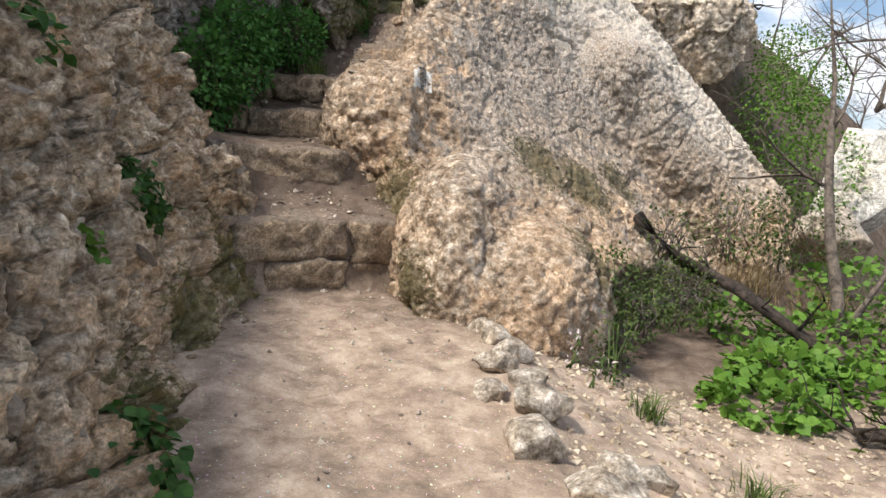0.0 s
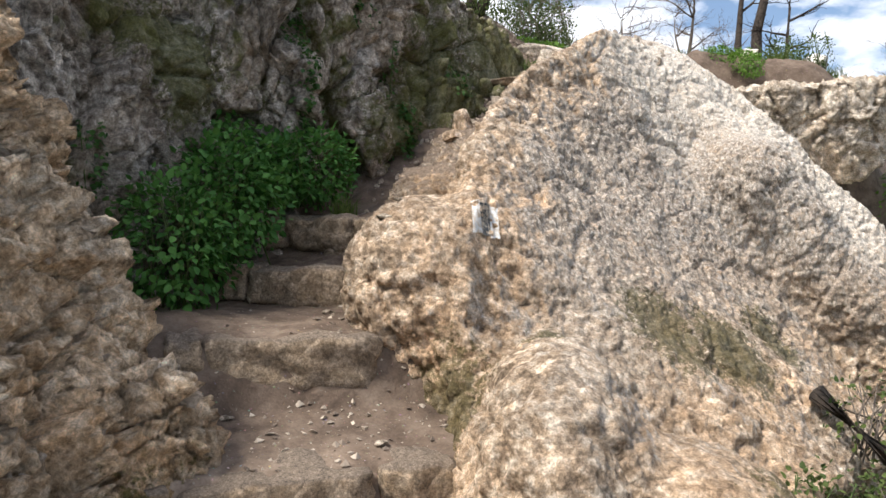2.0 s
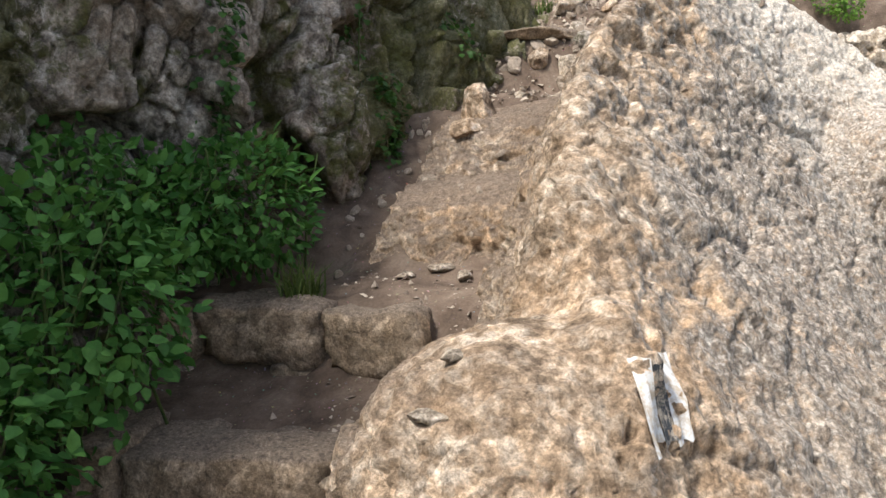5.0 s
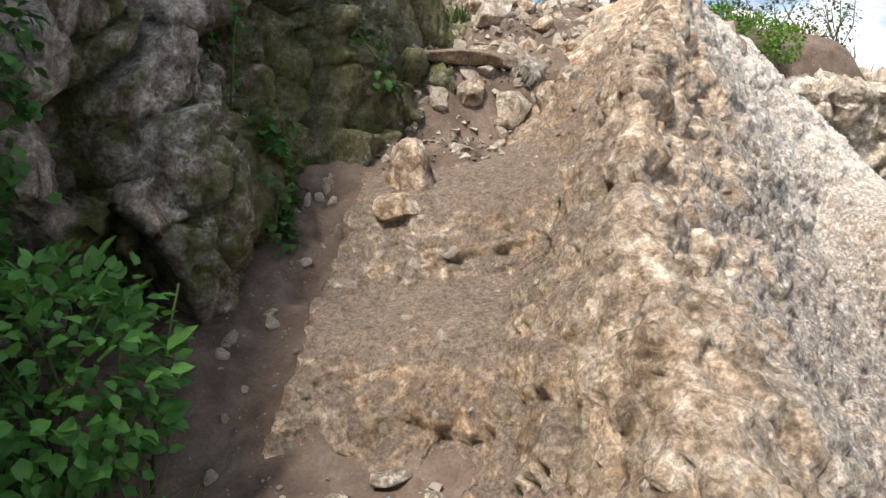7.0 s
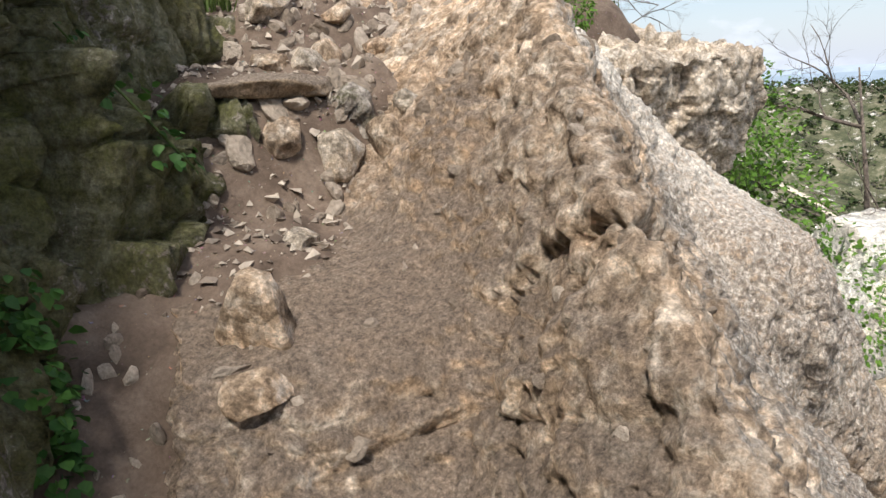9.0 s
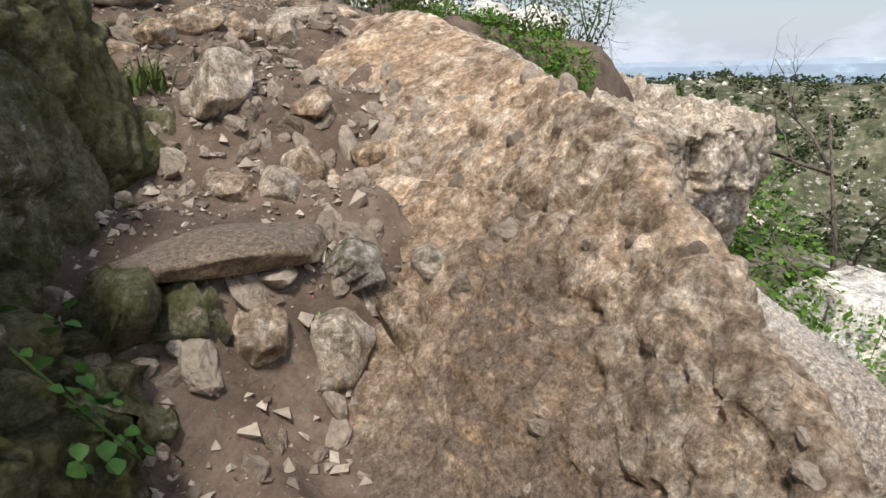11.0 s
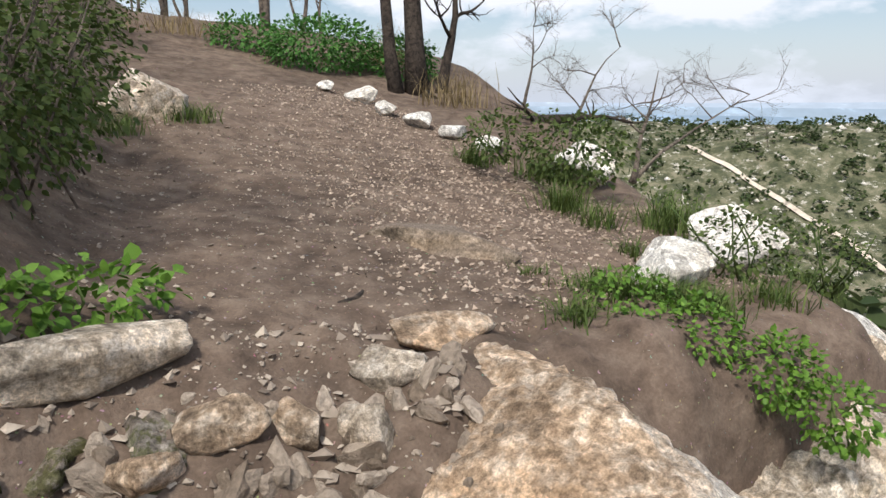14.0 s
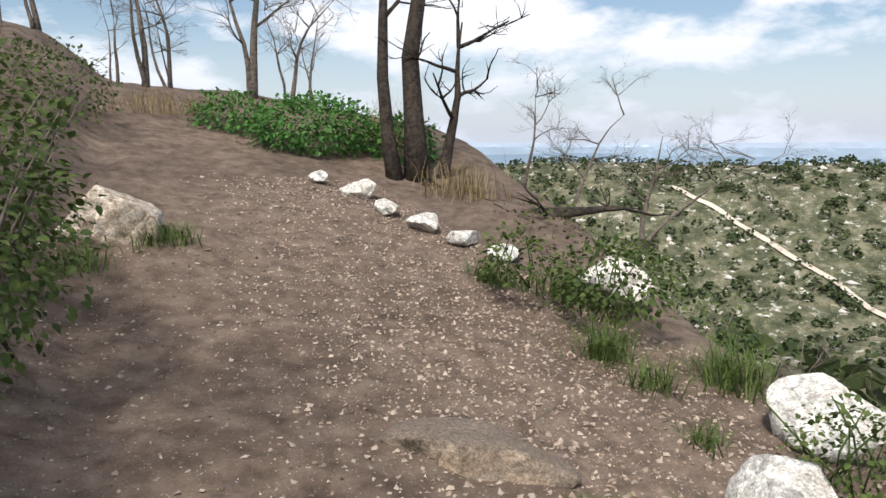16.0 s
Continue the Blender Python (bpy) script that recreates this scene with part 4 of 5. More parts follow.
# ---- upper terrace and plateau stones ----
STONES = ((0.27, 9.45, 0.15, 0.13, 0.14), (0.42, 9.2, 0.11, 0.1, 0.12), (0.1, 9.15, 0.1, 0.08, 0.09), (0.25, 9.05, 0.08, 0.08, 0.1), (0.55, 9.35, 0.1, 0.09, 0.09),
          (0.62, 9.12, 0.08, 0.09, 0.08), (0.12, 8.62, 0.12, 0.1, 0.14), (0.28, 8.52, 0.12, 0.09, 0.1), (-0.06, 8.66, 0.08, 0.08, 0.1), (0.4, 8.58, 0.08, 0.08, 0.1),
          (-0.48, 7.95, 0.13, 0.12, 0.17), (-0.55, 7.8, 0.1, 0.08, 0.07), (-0.2, 8.3, 0.11, 0.09, 0.06), (0.55, 10.25, 0.13, 0.1, 0.1), (0.75, 10.2, 0.1, 0.1, 0.1),
          (0.9, 10.1, 0.11, 0.09, 0.11), (0.35, 10.2, 0.1, 0.09, 0.08), (0.15, 10.1, 0.12, 0.1, 0.1), (1.05, 10.3, 0.14, 0.1, 0.12), (0.7, 9.55, 0.09, 0.08, 0.08))
for k, (x, y, sx, sy, sz) in enumerate(STONES):
    tagged(stone("stone", x, y, (sx, sy, sz), 200 + k, RIDGE if k % 3 else BOULDER, "rough tan stone set in the earth bank", rz=k * 67, tilt=k * 13 % 17, sink=0.75), group="stones in the bank")
stone("ledge_rock", 0.0, 8.86, (0.46, 0.24, 0.06), 239, STEP, "flat rock ledge over a dark hollow", z=3.49, rz=-14, sink=0.5, category="rock")
stone("log_shaped_rock", 0.3, 10.48, (0.38, 0.13, 0.12), 240, BOULDER, "long grey-white rock at the head of the climb", rz=18, sink=0.2, category="rock", detail=4)
stone("flat_rock", 1.92, 11.35, (0.42, 0.3, 0.12), 241, STEP, "flat worn bedrock hump in the path", rz=-40, sink=0.95, category="rock", detail=4)
stone("flat_rock", 1.35, 10.45, (0.3, 0.16, 0.1), 242, RIDGE, "flat worn bedrock in the path", rz=-20, sink=0.9, category="rock", detail=4)
stone("white_rock", 2.64, 10.57, (0.27, 0.22, 0.14), 243, WHITE, "bright white limestone at the path's edge", rz=20, sink=0.35, category="rock", detail=4)
stone("white_rock", 4.15, 12.75, (0.3, 0.32, 0.24), 244, WHITE, "white limestone among grass on the edge", rz=60, sink=0.2, category="rock", detail=4)
stone("white_rock", 3.55, 10.9, (0.35, 0.25, 0.2), 245, WHITE, "white limestone slab on the slope edge", rz=120, sink=0.3, category="rock", detail=4)
stone("white_rock", 1.2, 14.25, (0.48, 0.38, 0.3), 246, BOULDER, "lichened white rock beside the path", rz=10, sink=0.5, category="rock", detail=4)
for k, (x, y, s) in enumerate(((3.5, 15.3, 0.2), (3.45, 14.75, 0.17), (3.6, 14.3, 0.2), (3.72, 13.95, 0.17), (3.9, 13.65, 0.19), (3.3, 15.8, 0.15))):
    tagged(stone("edging_stone", x, y, (s, s * 0.8, s * 0.62), 260 + k, WHITE, "white stone lining the path's outer edge", rz=k * 50, sink=0.35), group="stones lining the plateau path")
for k, (x, y, s) in enumerate(((-0.7, 7.0, 0.07), (-0.84, 6.95, 0.05), (-0.6, 6.9, 0.06), (-1.1, 5.88, 0.05), (-0.72, 5.5, 0.05), (-0.66, 5.62, 0.04), (-1.3, 4.95, 0.04), (-0.6, 4.9, 0.05), (-0.5, 4.75, 0.06))):
    tagged(stone("loose_stone", x, y, (s, s * 0.8, s * 0.4), 280 + k, BOULDER, "small loose flat stone on a tread", rz=k * 40, sink=0.1), group="loose stones on the treads")

# painted trail mark on the outcrop
mark = new("trail_mark")
mark.location = (-0.2, 5.83, 2.0)
paint = {}
for nm, c in (("white", (0.6, 0.6, 0.59)), ("black", (0.05, 0.055, 0.06))):
    m, n, l, b = material("faded " + nm + " paint", 0.8)
    f = tex_noise(n, l, coords(n, l), 40.0, 5.0, 0.7)
    l.new(ramp(n, l, f, (0.42, (0.45, 0.38, 0.3)), (0.55, c)), b.inputs["Base Color"])
    paint[nm] = m
for k, nm in enumerate(("white", "black", "white")):
    bm = bmesh.new()
    vs = {}
    for i in range(7):
        for j in range(5):
            x = -0.28 + 0.045 * k + 0.045 * i / 6 + 0.02 * (j / 4)
            z = 2.1 - 0.17 * j / 4 - 0.012 * k
            hit = RIDGE_BVH.ray_cast(Vector((x, 4.6, z)), Vector((0, 1, 0)))
            p = hit[0] + hit[1] * (0.006 if hit[1].y < 0 else -0.006) if hit[0] is not None else Vector((x, 5.83, z))
            vs[i, j] = bm.verts.new(p - mark.location)
    for i in range(6):
        for j in range(4):
            bm.faces.new((vs[i, j], vs[i, j + 1], vs[i + 1, j + 1], vs[i + 1, j]))
    part(nm + "_stripe", mesh_of(bm, "stripe"), paint[nm], mark)
tagged(mark, "white and black painted trail blaze on the rock", "trail mark")

# ---- plants ----
bush("nettle_bush", ((-1.95, 5.75, 1.85, 0.34, 0.4, 0.42), (-1.85, 6.25, 2.15, 0.36, 0.4, 0.42), (-2.0, 6.6, 2.4, 0.35, 0.35, 0.35)), 3600, 0.05, NETTLE,
     "dense dark green nettles beside the steps", 301, stems=40, single=220)
bush("nettle_bush", ((-1.5, 7.0, 2.45, 0.3, 0.3, 0.3), (-1.72, 6.8, 2.4, 0.25, 0.25, 0.25)), 1800, 0.046, NETTLE, "green nettles under the cliff", 302, stems=20, single=160)


def creeper(x, y, z, w, hgt, count, seed, size=0.035, mat=IVY, bvh=None, way=(-0.75, 0.66, 0)):
    """Leaves hanging on a rock face, found by looking at the face along way."""
    r = np.random.default_rng(seed)
    bvh = bvh or CLIFF_BVH
    d = Vector(way).normalized()
    side = Vector((0, 0, 1)).cross(d)
    pos, out = [], []
    for _ in range(count):
        v = r.uniform(-1, 1)
        p = Vector((x, y, z)) + side * float(r.normal(0, 0.45) * w * (1 - 0.3 * abs(v))) + Vector((0, 0, v * hgt)) - d * 1.2
        hit = bvh.ray_cast(p, d, 2.6)
        if hit[0] is not None:
            nn = hit[1] if hit[1].dot(d) < 0 else -hit[1]
            pos.append(hit[0] + nn * float(r.uniform(0.01, 0.07)))
            out.append(nn)
    root = new("creeper")
    root.location = (x, y, z)
    if pos:
        f = part("foliage", leaves_mesh("foliage", np.array(pos) - np.array((x, y, z)), np.array(out), size, 0.48, 0.75, seed), mat, root)
        f["kind"] = "stuff"
        bm = bmesh.new()
        top = max(pos, key=lambda q: q.z)
        low = min(pos, key=lambda q: q.z)
        tube(bm, [Vector(q) - Vector((x, y, z)) for q in (low, (low + top) / 2, top)], (0.004, 0.004, 0.003), 5)
        part("stem", mesh_of(bm, "stem"), STEM, root)
    return tagged(root, "small-leaved green creeper hanging on the rock face", "creeper", group="creepers on the cliff")


for k, (x, y, z, w, hgt, c) in enumerate(((-0.9, 7.95, 2.85, 0.14, 0.3, 420), (-1.0, 8.0, 3.4, 0.08, 0.3, 90), (-1.65, 7.15, 3.45, 0.14, 0.22, 200), (-1.62, 7.1, 3.0, 0.1, 0.25, 180),
                                        (-2.0, 6.7, 3.95, 0.2, 0.18, 200), (-0.55, 8.45, 3.5, 0.12, 0.2, 120), (-2.35, 5.6, 2.3, 0.1, 0.2, 90), (-1.2, 7.6, 3.9, 0.18, 0.15, 140))):
    creeper(x, y, z, w, hgt, c, 320 + k)
for k, (x, y, z, w, hgt, c) in enumerate(((-1.45, 3.35, 1.15, 0.22, 0.16, 300), (-1.75, 2.75, 1.75, 0.25, 0.12, 200), (-1.3, 2.6, 1.0, 0.1, 0.06, 60), (-0.9, 2.05, 0.5, 0.16, 0.1, 150))):
    tagged(creeper(x, y, z, w, hgt, c, 340 + k, 0.05, MALLOW if k == 2 else IVY, LEFT_BVH, (-1, 0.15, -0.1)), "lobed green weed growing from a rock crack", "weed", group="weeds on the bank")

for k, (blobs, cnt, size) in enumerate(((((2.15, 4.35, 0.06, 0.42, 0.42, 0.15), (2.5, 4.9, 0.12, 0.4, 0.4, 0.18)), 1100, 0.075), (((3.1, 4.8, 0.0, 0.5, 0.5, 0.2), (2.85, 4.0, -0.12, 0.4, 0.4, 0.15)), 1100, 0.075),
                                       (((2.5, 5.7, 0.3, 0.35, 0.35, 0.2), (3.3, 5.8, 0.2, 0.5, 0.5, 0.22)), 1000, 0.06), (((3.9, 6.4, 0.45, 0.6, 0.6, 0.4), (4.3, 5.3, 0.1, 0.6, 0.6, 0.35)), 1100, 0.07))):
    bush("mallow_bush", blobs, cnt, size, MALLOW, "bright green broad-leaved mallow on the slope", 360 + k, width=0.5, droop=0.1, stems=16, single=60 if k < 2 else 0)
bush("shrub", ((1.05, 4.0, 0.35, 0.13, 0.13, 0.3), (1.35, 5.3, 0.6, 0.2, 0.25, 0.3)), 600, 0.035, SHRUB, "thin green weed at the foot of the outcrop", 371, stems=10)
bush("shrub", ((1.55, 5.2, 0.42, 0.25, 0.3, 0.22), (2.0, 5.75, 0.5, 0.35, 0.35, 0.3), (1.25, 4.7, 0.3, 0.15, 0.2, 0.2)), 2200, 0.032, SHRUB, "dark undergrowth in the gully beside the outcrop", 383, stems=24, stem_mat=TWIG, category="shrub")
bush("shrub", ((4.3, 9.5, 2.4, 0.6, 0.6, 0.8), (4.9, 10.3, 3.0, 0.7, 0.7, 0.7), (4.7, 9.0, 1.6, 0.6, 0.6, 0.6)), 5200, 0.05, MALLOW, "green bushes behind the boulder", 372, stems=12)
bush("shrub", ((0.35, 12.5, 5.2, 0.5, 0.7, 0.6), (0.1, 11.6, 5.0, 0.4, 0.5, 0.45), (0.5, 13.3, 5.2, 0.35, 0.4, 0.4)), 5200, 0.04, SHRUB, "grey-green tangled shrub on the uphill bank", 373, stems=50, stem_mat=TWIG, category="shrub")
bush("weed_clump", ((0.3, 10.75, 4.4, 0.28, 0.16, 0.1), (0.08, 10.65, 4.42, 0.2, 0.16, 0.1)), 520, 0.04, MALLOW, "bright green weeds above the long rock", 374, stems=8, single=30)
bush("weed_clump", ((2.25, 10.15, 4.12, 0.2, 0.18, 0.14), (2.42, 9.92, 4.02, 0.18, 0.17, 0.14), (2.2, 10.42, 4.2, 0.2, 0.16, 0.12), (2.45, 9.7, 3.92, 0.14, 0.14, 0.13)), 2400, 0.028, MALLOW, "low green weeds on the soil bank", 375, stems=12)
bush("shrub", ((3.65, 12.3, 4.62, 0.34, 0.5, 0.26), (3.4, 12.9, 4.7, 0.25, 0.3, 0.2)), 1500, 0.04, SHRUB, "dark green shrub on the path's outer edge", 376, stems=14, category="shrub")
bush("shrub", ((3.1, 10.55, 4.3, 0.3, 0.25, 0.2), (3.35, 10.3, 4.25, 0.2, 0.2, 0.2)), 800, 0.03, SHRUB, "dark shrub above the boulder", 377, stems=14, category="shrub")
bush("shrub", ((3.9, 17.2, 5.6, 0.8, 0.6, 0.4), (4.9, 16.9, 5.4, 0.5, 0.5, 0.4), (3.2, 18.0, 5.75, 0.5, 0.5, 0.3)), 6500, 0.055, NETTLE, "green leafy bushes beyond the bend of the path", 378, stems=30, category="shrub")
bush("shrub", ((4.9, 14.4, 4.4, 0.6, 0.8, 0.5), (5.6, 13.2, 3.7, 0.7, 0.7, 0.5)), 2000, 0.045, SHRUB, "grey-green scrub below the path's edge", 379, stems=30, stem_mat=TWIG, category="shrub")
bush("shrub", ((1.3, 17.6, 6.0, 0.6, 0.8, 0.45), (0.6, 16.0, 5.8, 0.7, 0.9, 0.5), (-0.1, 14.3, 5.7, 0.8, 0.9, 0.6)), 4200, 0.045, SHRUB, "scrub on the uphill side of the path", 380, stems=30, stem_mat=TWIG, category="shrub")
bush("shrub", ((2.0, 6.2, 0.95, 0.25, 0.3, 0.25), (2.9, 6.9, 1.0, 0.4, 0.4, 0.35), (3.7, 7.3, 1.0, 0.5, 0.5, 0.45)), 1500, 0.04, SHRUB, "dry twiggy scrub in the gully under the rock", 382, stems=40, stem_mat=TWIG, category="shrub")
bush("shrub", ((-0.3, 10.4, 4.95, 0.3, 0.3, 0.25), (-0.7, 9.6, 4.7, 0.3, 0.3, 0.3)), 900, 0.035, SHRUB, "green shrubs on top of the cliff", 381, stems=14, category="shrub")

PETAL = leaf_material("pale pink petal", (0.62, 0.48, 0.5), (0.8, 0.7, 0.7))
for k, (x, y, z) in enumerate(((0.66, 3.2, 0.56), (0.74, 3.12, 0.5), (0.7, 3.35, 0.6), (0.82, 3.22, 0.53))):
    tagged(bush("asphodel", ((x, y, z, 0.03, 0.03, 0.05),), 9, 0.028, PETAL, "pale pink wild flower beside the edging stones", 390 + k, width=0.2, droop=-0.2, stems=2, category="flower", base=(x, y, z - 0.2)), group="pink flowers")

for k, (x, y, c, hgt, sp) in enumerate(((1.15, 3.55, 90, 0.2, 0.08), (1.5, 3.0, 90, 0.2, 0.1), (1.75, 2.75, 90, 0.22, 0.12), (-1.25, 6.85, 130, 0.24, 0.08), (0.12, 9.75, 120, 0.15, 0.07), (1.85, 10.35, 140, 0.15, 0.1),
                                       (2.9, 10.25, 160, 0.16, 0.14), (2.4, 10.42, 420, 0.14, 0.2), (2.2, 10.55, 300, 0.12, 0.16), (2.5, 10.3, 300, 0.13, 0.16), (3.2, 11.6, 110, 0.25, 0.12), (2.95, 11.1, 90, 0.16, 0.08), (3.3, 12.0, 200, 0.3, 0.15), (3.5, 13.3, 160, 0.25, 0.14), (1.45, 14.1, 200, 0.2, 0.2),
                                       (0.9, 13.8, 160, 0.2, 0.2), (3.7, 11.5, 260, 0.3, 0.2), (3.9, 12.9, 240, 0.32, 0.2), (2.1, 10.9, 60, 0.1, 0.06), (3.6, 10.6, 220, 0.2, 0.16))):
    tagged(grass("grass_tuft", x, y, c, hgt, sp, GRASS, "green arching grass tuft in the earth", 400 + k), group="grass tufts")
for k, (x, y, c, hgt, sp) in enumerate(((3.6, 6.5, 160, 0.5, 0.3), (3.2, 7.2, 160, 0.45, 0.3), (4.6, 15.2, 200, 0.5, 0.4), (2.5, 18.5, 240, 0.4, 0.6), (5.0, 17.5, 200, 0.6, 0.4))):
    tagged(grass("dry_grass", x, y, c, hgt, sp, DRYGRASS, "straw-coloured dry grass on the slope", 430 + k), group="dry grass tufts")

# ---- burnt trees ----
dead_tree(4.6, 16.0, ((-0.08, 0.0, 4.4, 0.085, -0.28), (0.1, 0.05, 5.2, 0.13), (0.12, -0.1, 1.9, 0.08, 0.3)), 501, CHAR, "burnt many-stemmed tree with bare black branches")
dead_tree(3.4, 5.9, ((0.05, 0.0, 3.4, 0.06), (0.35, 0.1, 2.8, 0.04)), 502, TWIG, "bare grey dead tree on the slope")
dead_tree(-0.55, 10.6, ((-0.05, 0, 2.6, 0.07), (0.12, 0, 2.6, 0.07), (0.5, 0, 2.4, 0.07)), 503, CHAR, "burnt bare trunks on top of the cliff")
for k, (x, y, hgt, rad) in enumerate(((2.4, 20.6, 1.6, 0.03), (3.4, 21.6, 1.7, 0.03), (5.0, 19.6, 1.5, 0.03), (1.0, 19.6, 1.7, 0.03), (2.9, 21.0, 2.6, 0.06), (4.3, 20.2, 2.8, 0.08), (1.6, 22.0, 2.4, 0.05), (5.4, 21.5, 2.2, 0.05), (0.4, 21.0, 2.5, 0.05), (3.7, 23.0, 2.6, 0.05))):
    tagged(dead_tree(x, y, ((0.05, 0, hgt, rad), (-0.2, 0.1, hgt * 0.8, rad * 0.7)), 510 + k, TWIG, "bare burnt sapling on the skyline", depth=4), group="burnt saplings")
for k, (x, y, z, stems) in enumerate(((7.7, 18.0, 4.8, ((0.05, 0, 1.5, 0.035),)), (8.7, 18.0, 4.1, ((0.25, 0, 2.3, 0.045),)),
                                      (10.6, 18.0, 3.6, ((0.2, 0, 2.2, 0.06), (1.3, 0, 3.4, 0.05))), (7.0, 9.5, -0.5, ((-0.2, 0, 4.2, 0.07),)), (7.4, 13.2, 1.6, ((0.15, 0, 2.0, 0.04),)))):
    tagged(dead_tree(x, y, stems, 530 + k, TWIG, "bare grey dead tree on the valley slope", depth=5, z=z), group="dead trees on the slope")


def log(pts, radii, label, seed):
    r = random.Random(seed)
    bm = bmesh.new()
    tube(bm, pts, radii, 9)
    for _ in range(5 if radii[0] > 0.02 else 1):
        i = r.randint(0, len(pts) - 1)
        twigs(bm, r, pts[i], (r.gauss(0, 1), r.gauss(0, 1), r.uniform(0, 0.8)), min(0.4, 8 * radii[0]), radii[0] * 0.3, 1)
    ob = part("fallen_branch", mesh_of(bm, "fallen_branch"), CHAR)
    return tagged(ob, label, "branch")


log(((1.75, 6.3, 1.05), (2.0, 5.9, 0.75), (2.35, 5.5, 0.6), (2.7, 5.2, 0.35), (2.95, 4.9, 0.15)), (0.06, 0.055, 0.05, 0.045, 0.03), "charred fallen branch below the outcrop", 551)
log(((2.45, 3.9, 0.05), (2.7, 3.75, 0.12), (2.95, 3.8, 0.02), (3.2, 4.0, -0.05)), (0.04, 0.045, 0.035, 0.02), "charred root on the slope", 552)
log(((4.5, 15.7, 5.0), (4.75, 15.0, 4.75), (5.1, 14.5, 4.75), (5.6, 14.2, 4.8)), (0.09, 0.08, 0.07, 0.03), "charred limb fallen from the tree", 553)
log(((1.0, 10.75, 4.24), (1.2, 10.8, 4.25), (1.35, 10.95, 4.26)), (0.012, 0.014, 0.008), "dead stick lying on the path", 554)


# ---- loose grit, as stuff ----
def grit(name, n, box, size, mat, label, seed, keep=None):
    r = np.random.default_rng(seed)
    x = r.uniform(box[0], box[1], n)
    y = r.uniform(box[2], box[3], n)
    if keep is not None:
        k = keep(x, y)
        x, y = x[k], y[k]
    z = land(x, y)
    n = len(x)
    s = size * (0.35 + 0.9 * r.uniform(0, 1, n) ** 3 * 2.2)
    base = np.array(((1, 0, 0), (-1, 0, 0), (0, 1, 0), (0, -1, 0), (0, 0, 0.7), (0, 0, -0.7)), float)
    tri = np.array(((0, 2, 4), (2, 1, 4), (1, 3, 4), (3, 0, 4), (2, 0, 5), (1, 2, 5), (3, 1, 5), (0, 3, 5)))
    v = base[None] * s[:, None, None] * r.uniform(0.55, 1.25, (n, 6, 3)[:2] + (1,)) + r.normal(0, 0.25, (n, 6, 3)) * s[:, None, None]
    v = v + np.stack([x, y, z + s * 0.15], 1)[:, None]
    f = (np.arange(n)[:, None, None] * 6 + tri[None]).reshape(-1, 3)
    me = grid_mesh(name, v.reshape(-1, 3), f)
    me.polygons.foreach_set("use_smooth", np.zeros(len(f), dtype=bool))
    ob = part(name, me, mat)
    return tagged(ob, label, "gravel", kind="stuff")


def pebble_material(name, dark, light):
    m, n, l, b = material(name, 0.9)
    isl = n.new("ShaderNodeNewGeometry").outputs["Random Per Island"]
    f = tex_noise(n, l, coords(n, l), 40.0, 4.0)
    base = mixed(n, l, isl, dark, light)
    l.new(mixed(n, l, 0.5, base, ramp(n, l, f, (0.3, 0.6), (0.7, 1.3)), "MULTIPLY"), b.inputs["Base Color"])
    return m


PEBBLE = pebble_material("limestone grit", (0.12, 0.09, 0.07), (0.5, 0.43, 0.35))
PALE_GRAVEL = pebble_material("pale gravel", (0.19, 0.14, 0.105), (0.5, 0.405, 0.32))
grit("gravel", 1100, (-1.6, 0.5, 1.0, 7.1), 0.007, PEBBLE, "small loose pebbles on the trodden earth", 601)
grit("gravel", 700, (-1.1, -0.35, 4.5, 7.1), 0.010, PEBBLE, "broken chips on the treads", 602)
grit("gravel", 6000, (0.45, 3.0, 1.5, 4.6), 0.011, pebble_material("yellow rubble", (0.3, 0.225, 0.145), (0.62, 0.53, 0.4)), "pale rubble spilling down the slope", 603, keep=lambda x, y: x > 0.55)
grit("gravel", 4500, (-0.6, 1.3, 8.1, 10.6), 0.011, PEBBLE, "broken stones on the terraces", 604)
grit("gravel", 24000, (1.2, 3.9, 10.4, 16.0), 0.0075, PALE_GRAVEL, "pale gravel on the path's outer side", 605, keep=lambda x, y: rng.uniform(0, 1, len(x)) < smooth(0.5, 1.9, x - path_x(y) + 0.9))
grit("gravel", 5000, (0.2, 2.6, 10.4, 14.0), 0.006, PEBBLE, "fine grit on the plateau path", 606)
grit("gravel", 220, (-0.6, 1.4, 8.5, 10.5), 0.018, PEBBLE, "fist-sized broken stones on the terraces", 607)

# stones bedded in the outcrop
r = random.Random(77)
bed = [rock_mesh("stone", 700 + k, (1.0, 0.8, 0.6), detail=2, cuts=9, rough=0.12) for k in range(8)]
m, n, l, b = material("bedded stone", 0.92)
f = tex_noise(n, l, coords(n, l), 3.5, 6.0, 0.65)
c = mixed(n, l, n.new("ShaderNodeObjectInfo").outputs["Random"], (0.2, 0.155, 0.115), (0.5, 0.42, 0.34))
l.new(mixed(n, l, 0.7, c, ramp(n, l, f, (0.32, 0.5), (0.68, 1.35)), "MULTIPLY"), b.inputs["Base Color"])
bumped(n, l, b, f, 0.6, 0.1)
for me in bed:
    me.materials.append(m)
    me.polygons.foreach_set("use_smooth", np.zeros(len(me.polygons), dtype=bool))


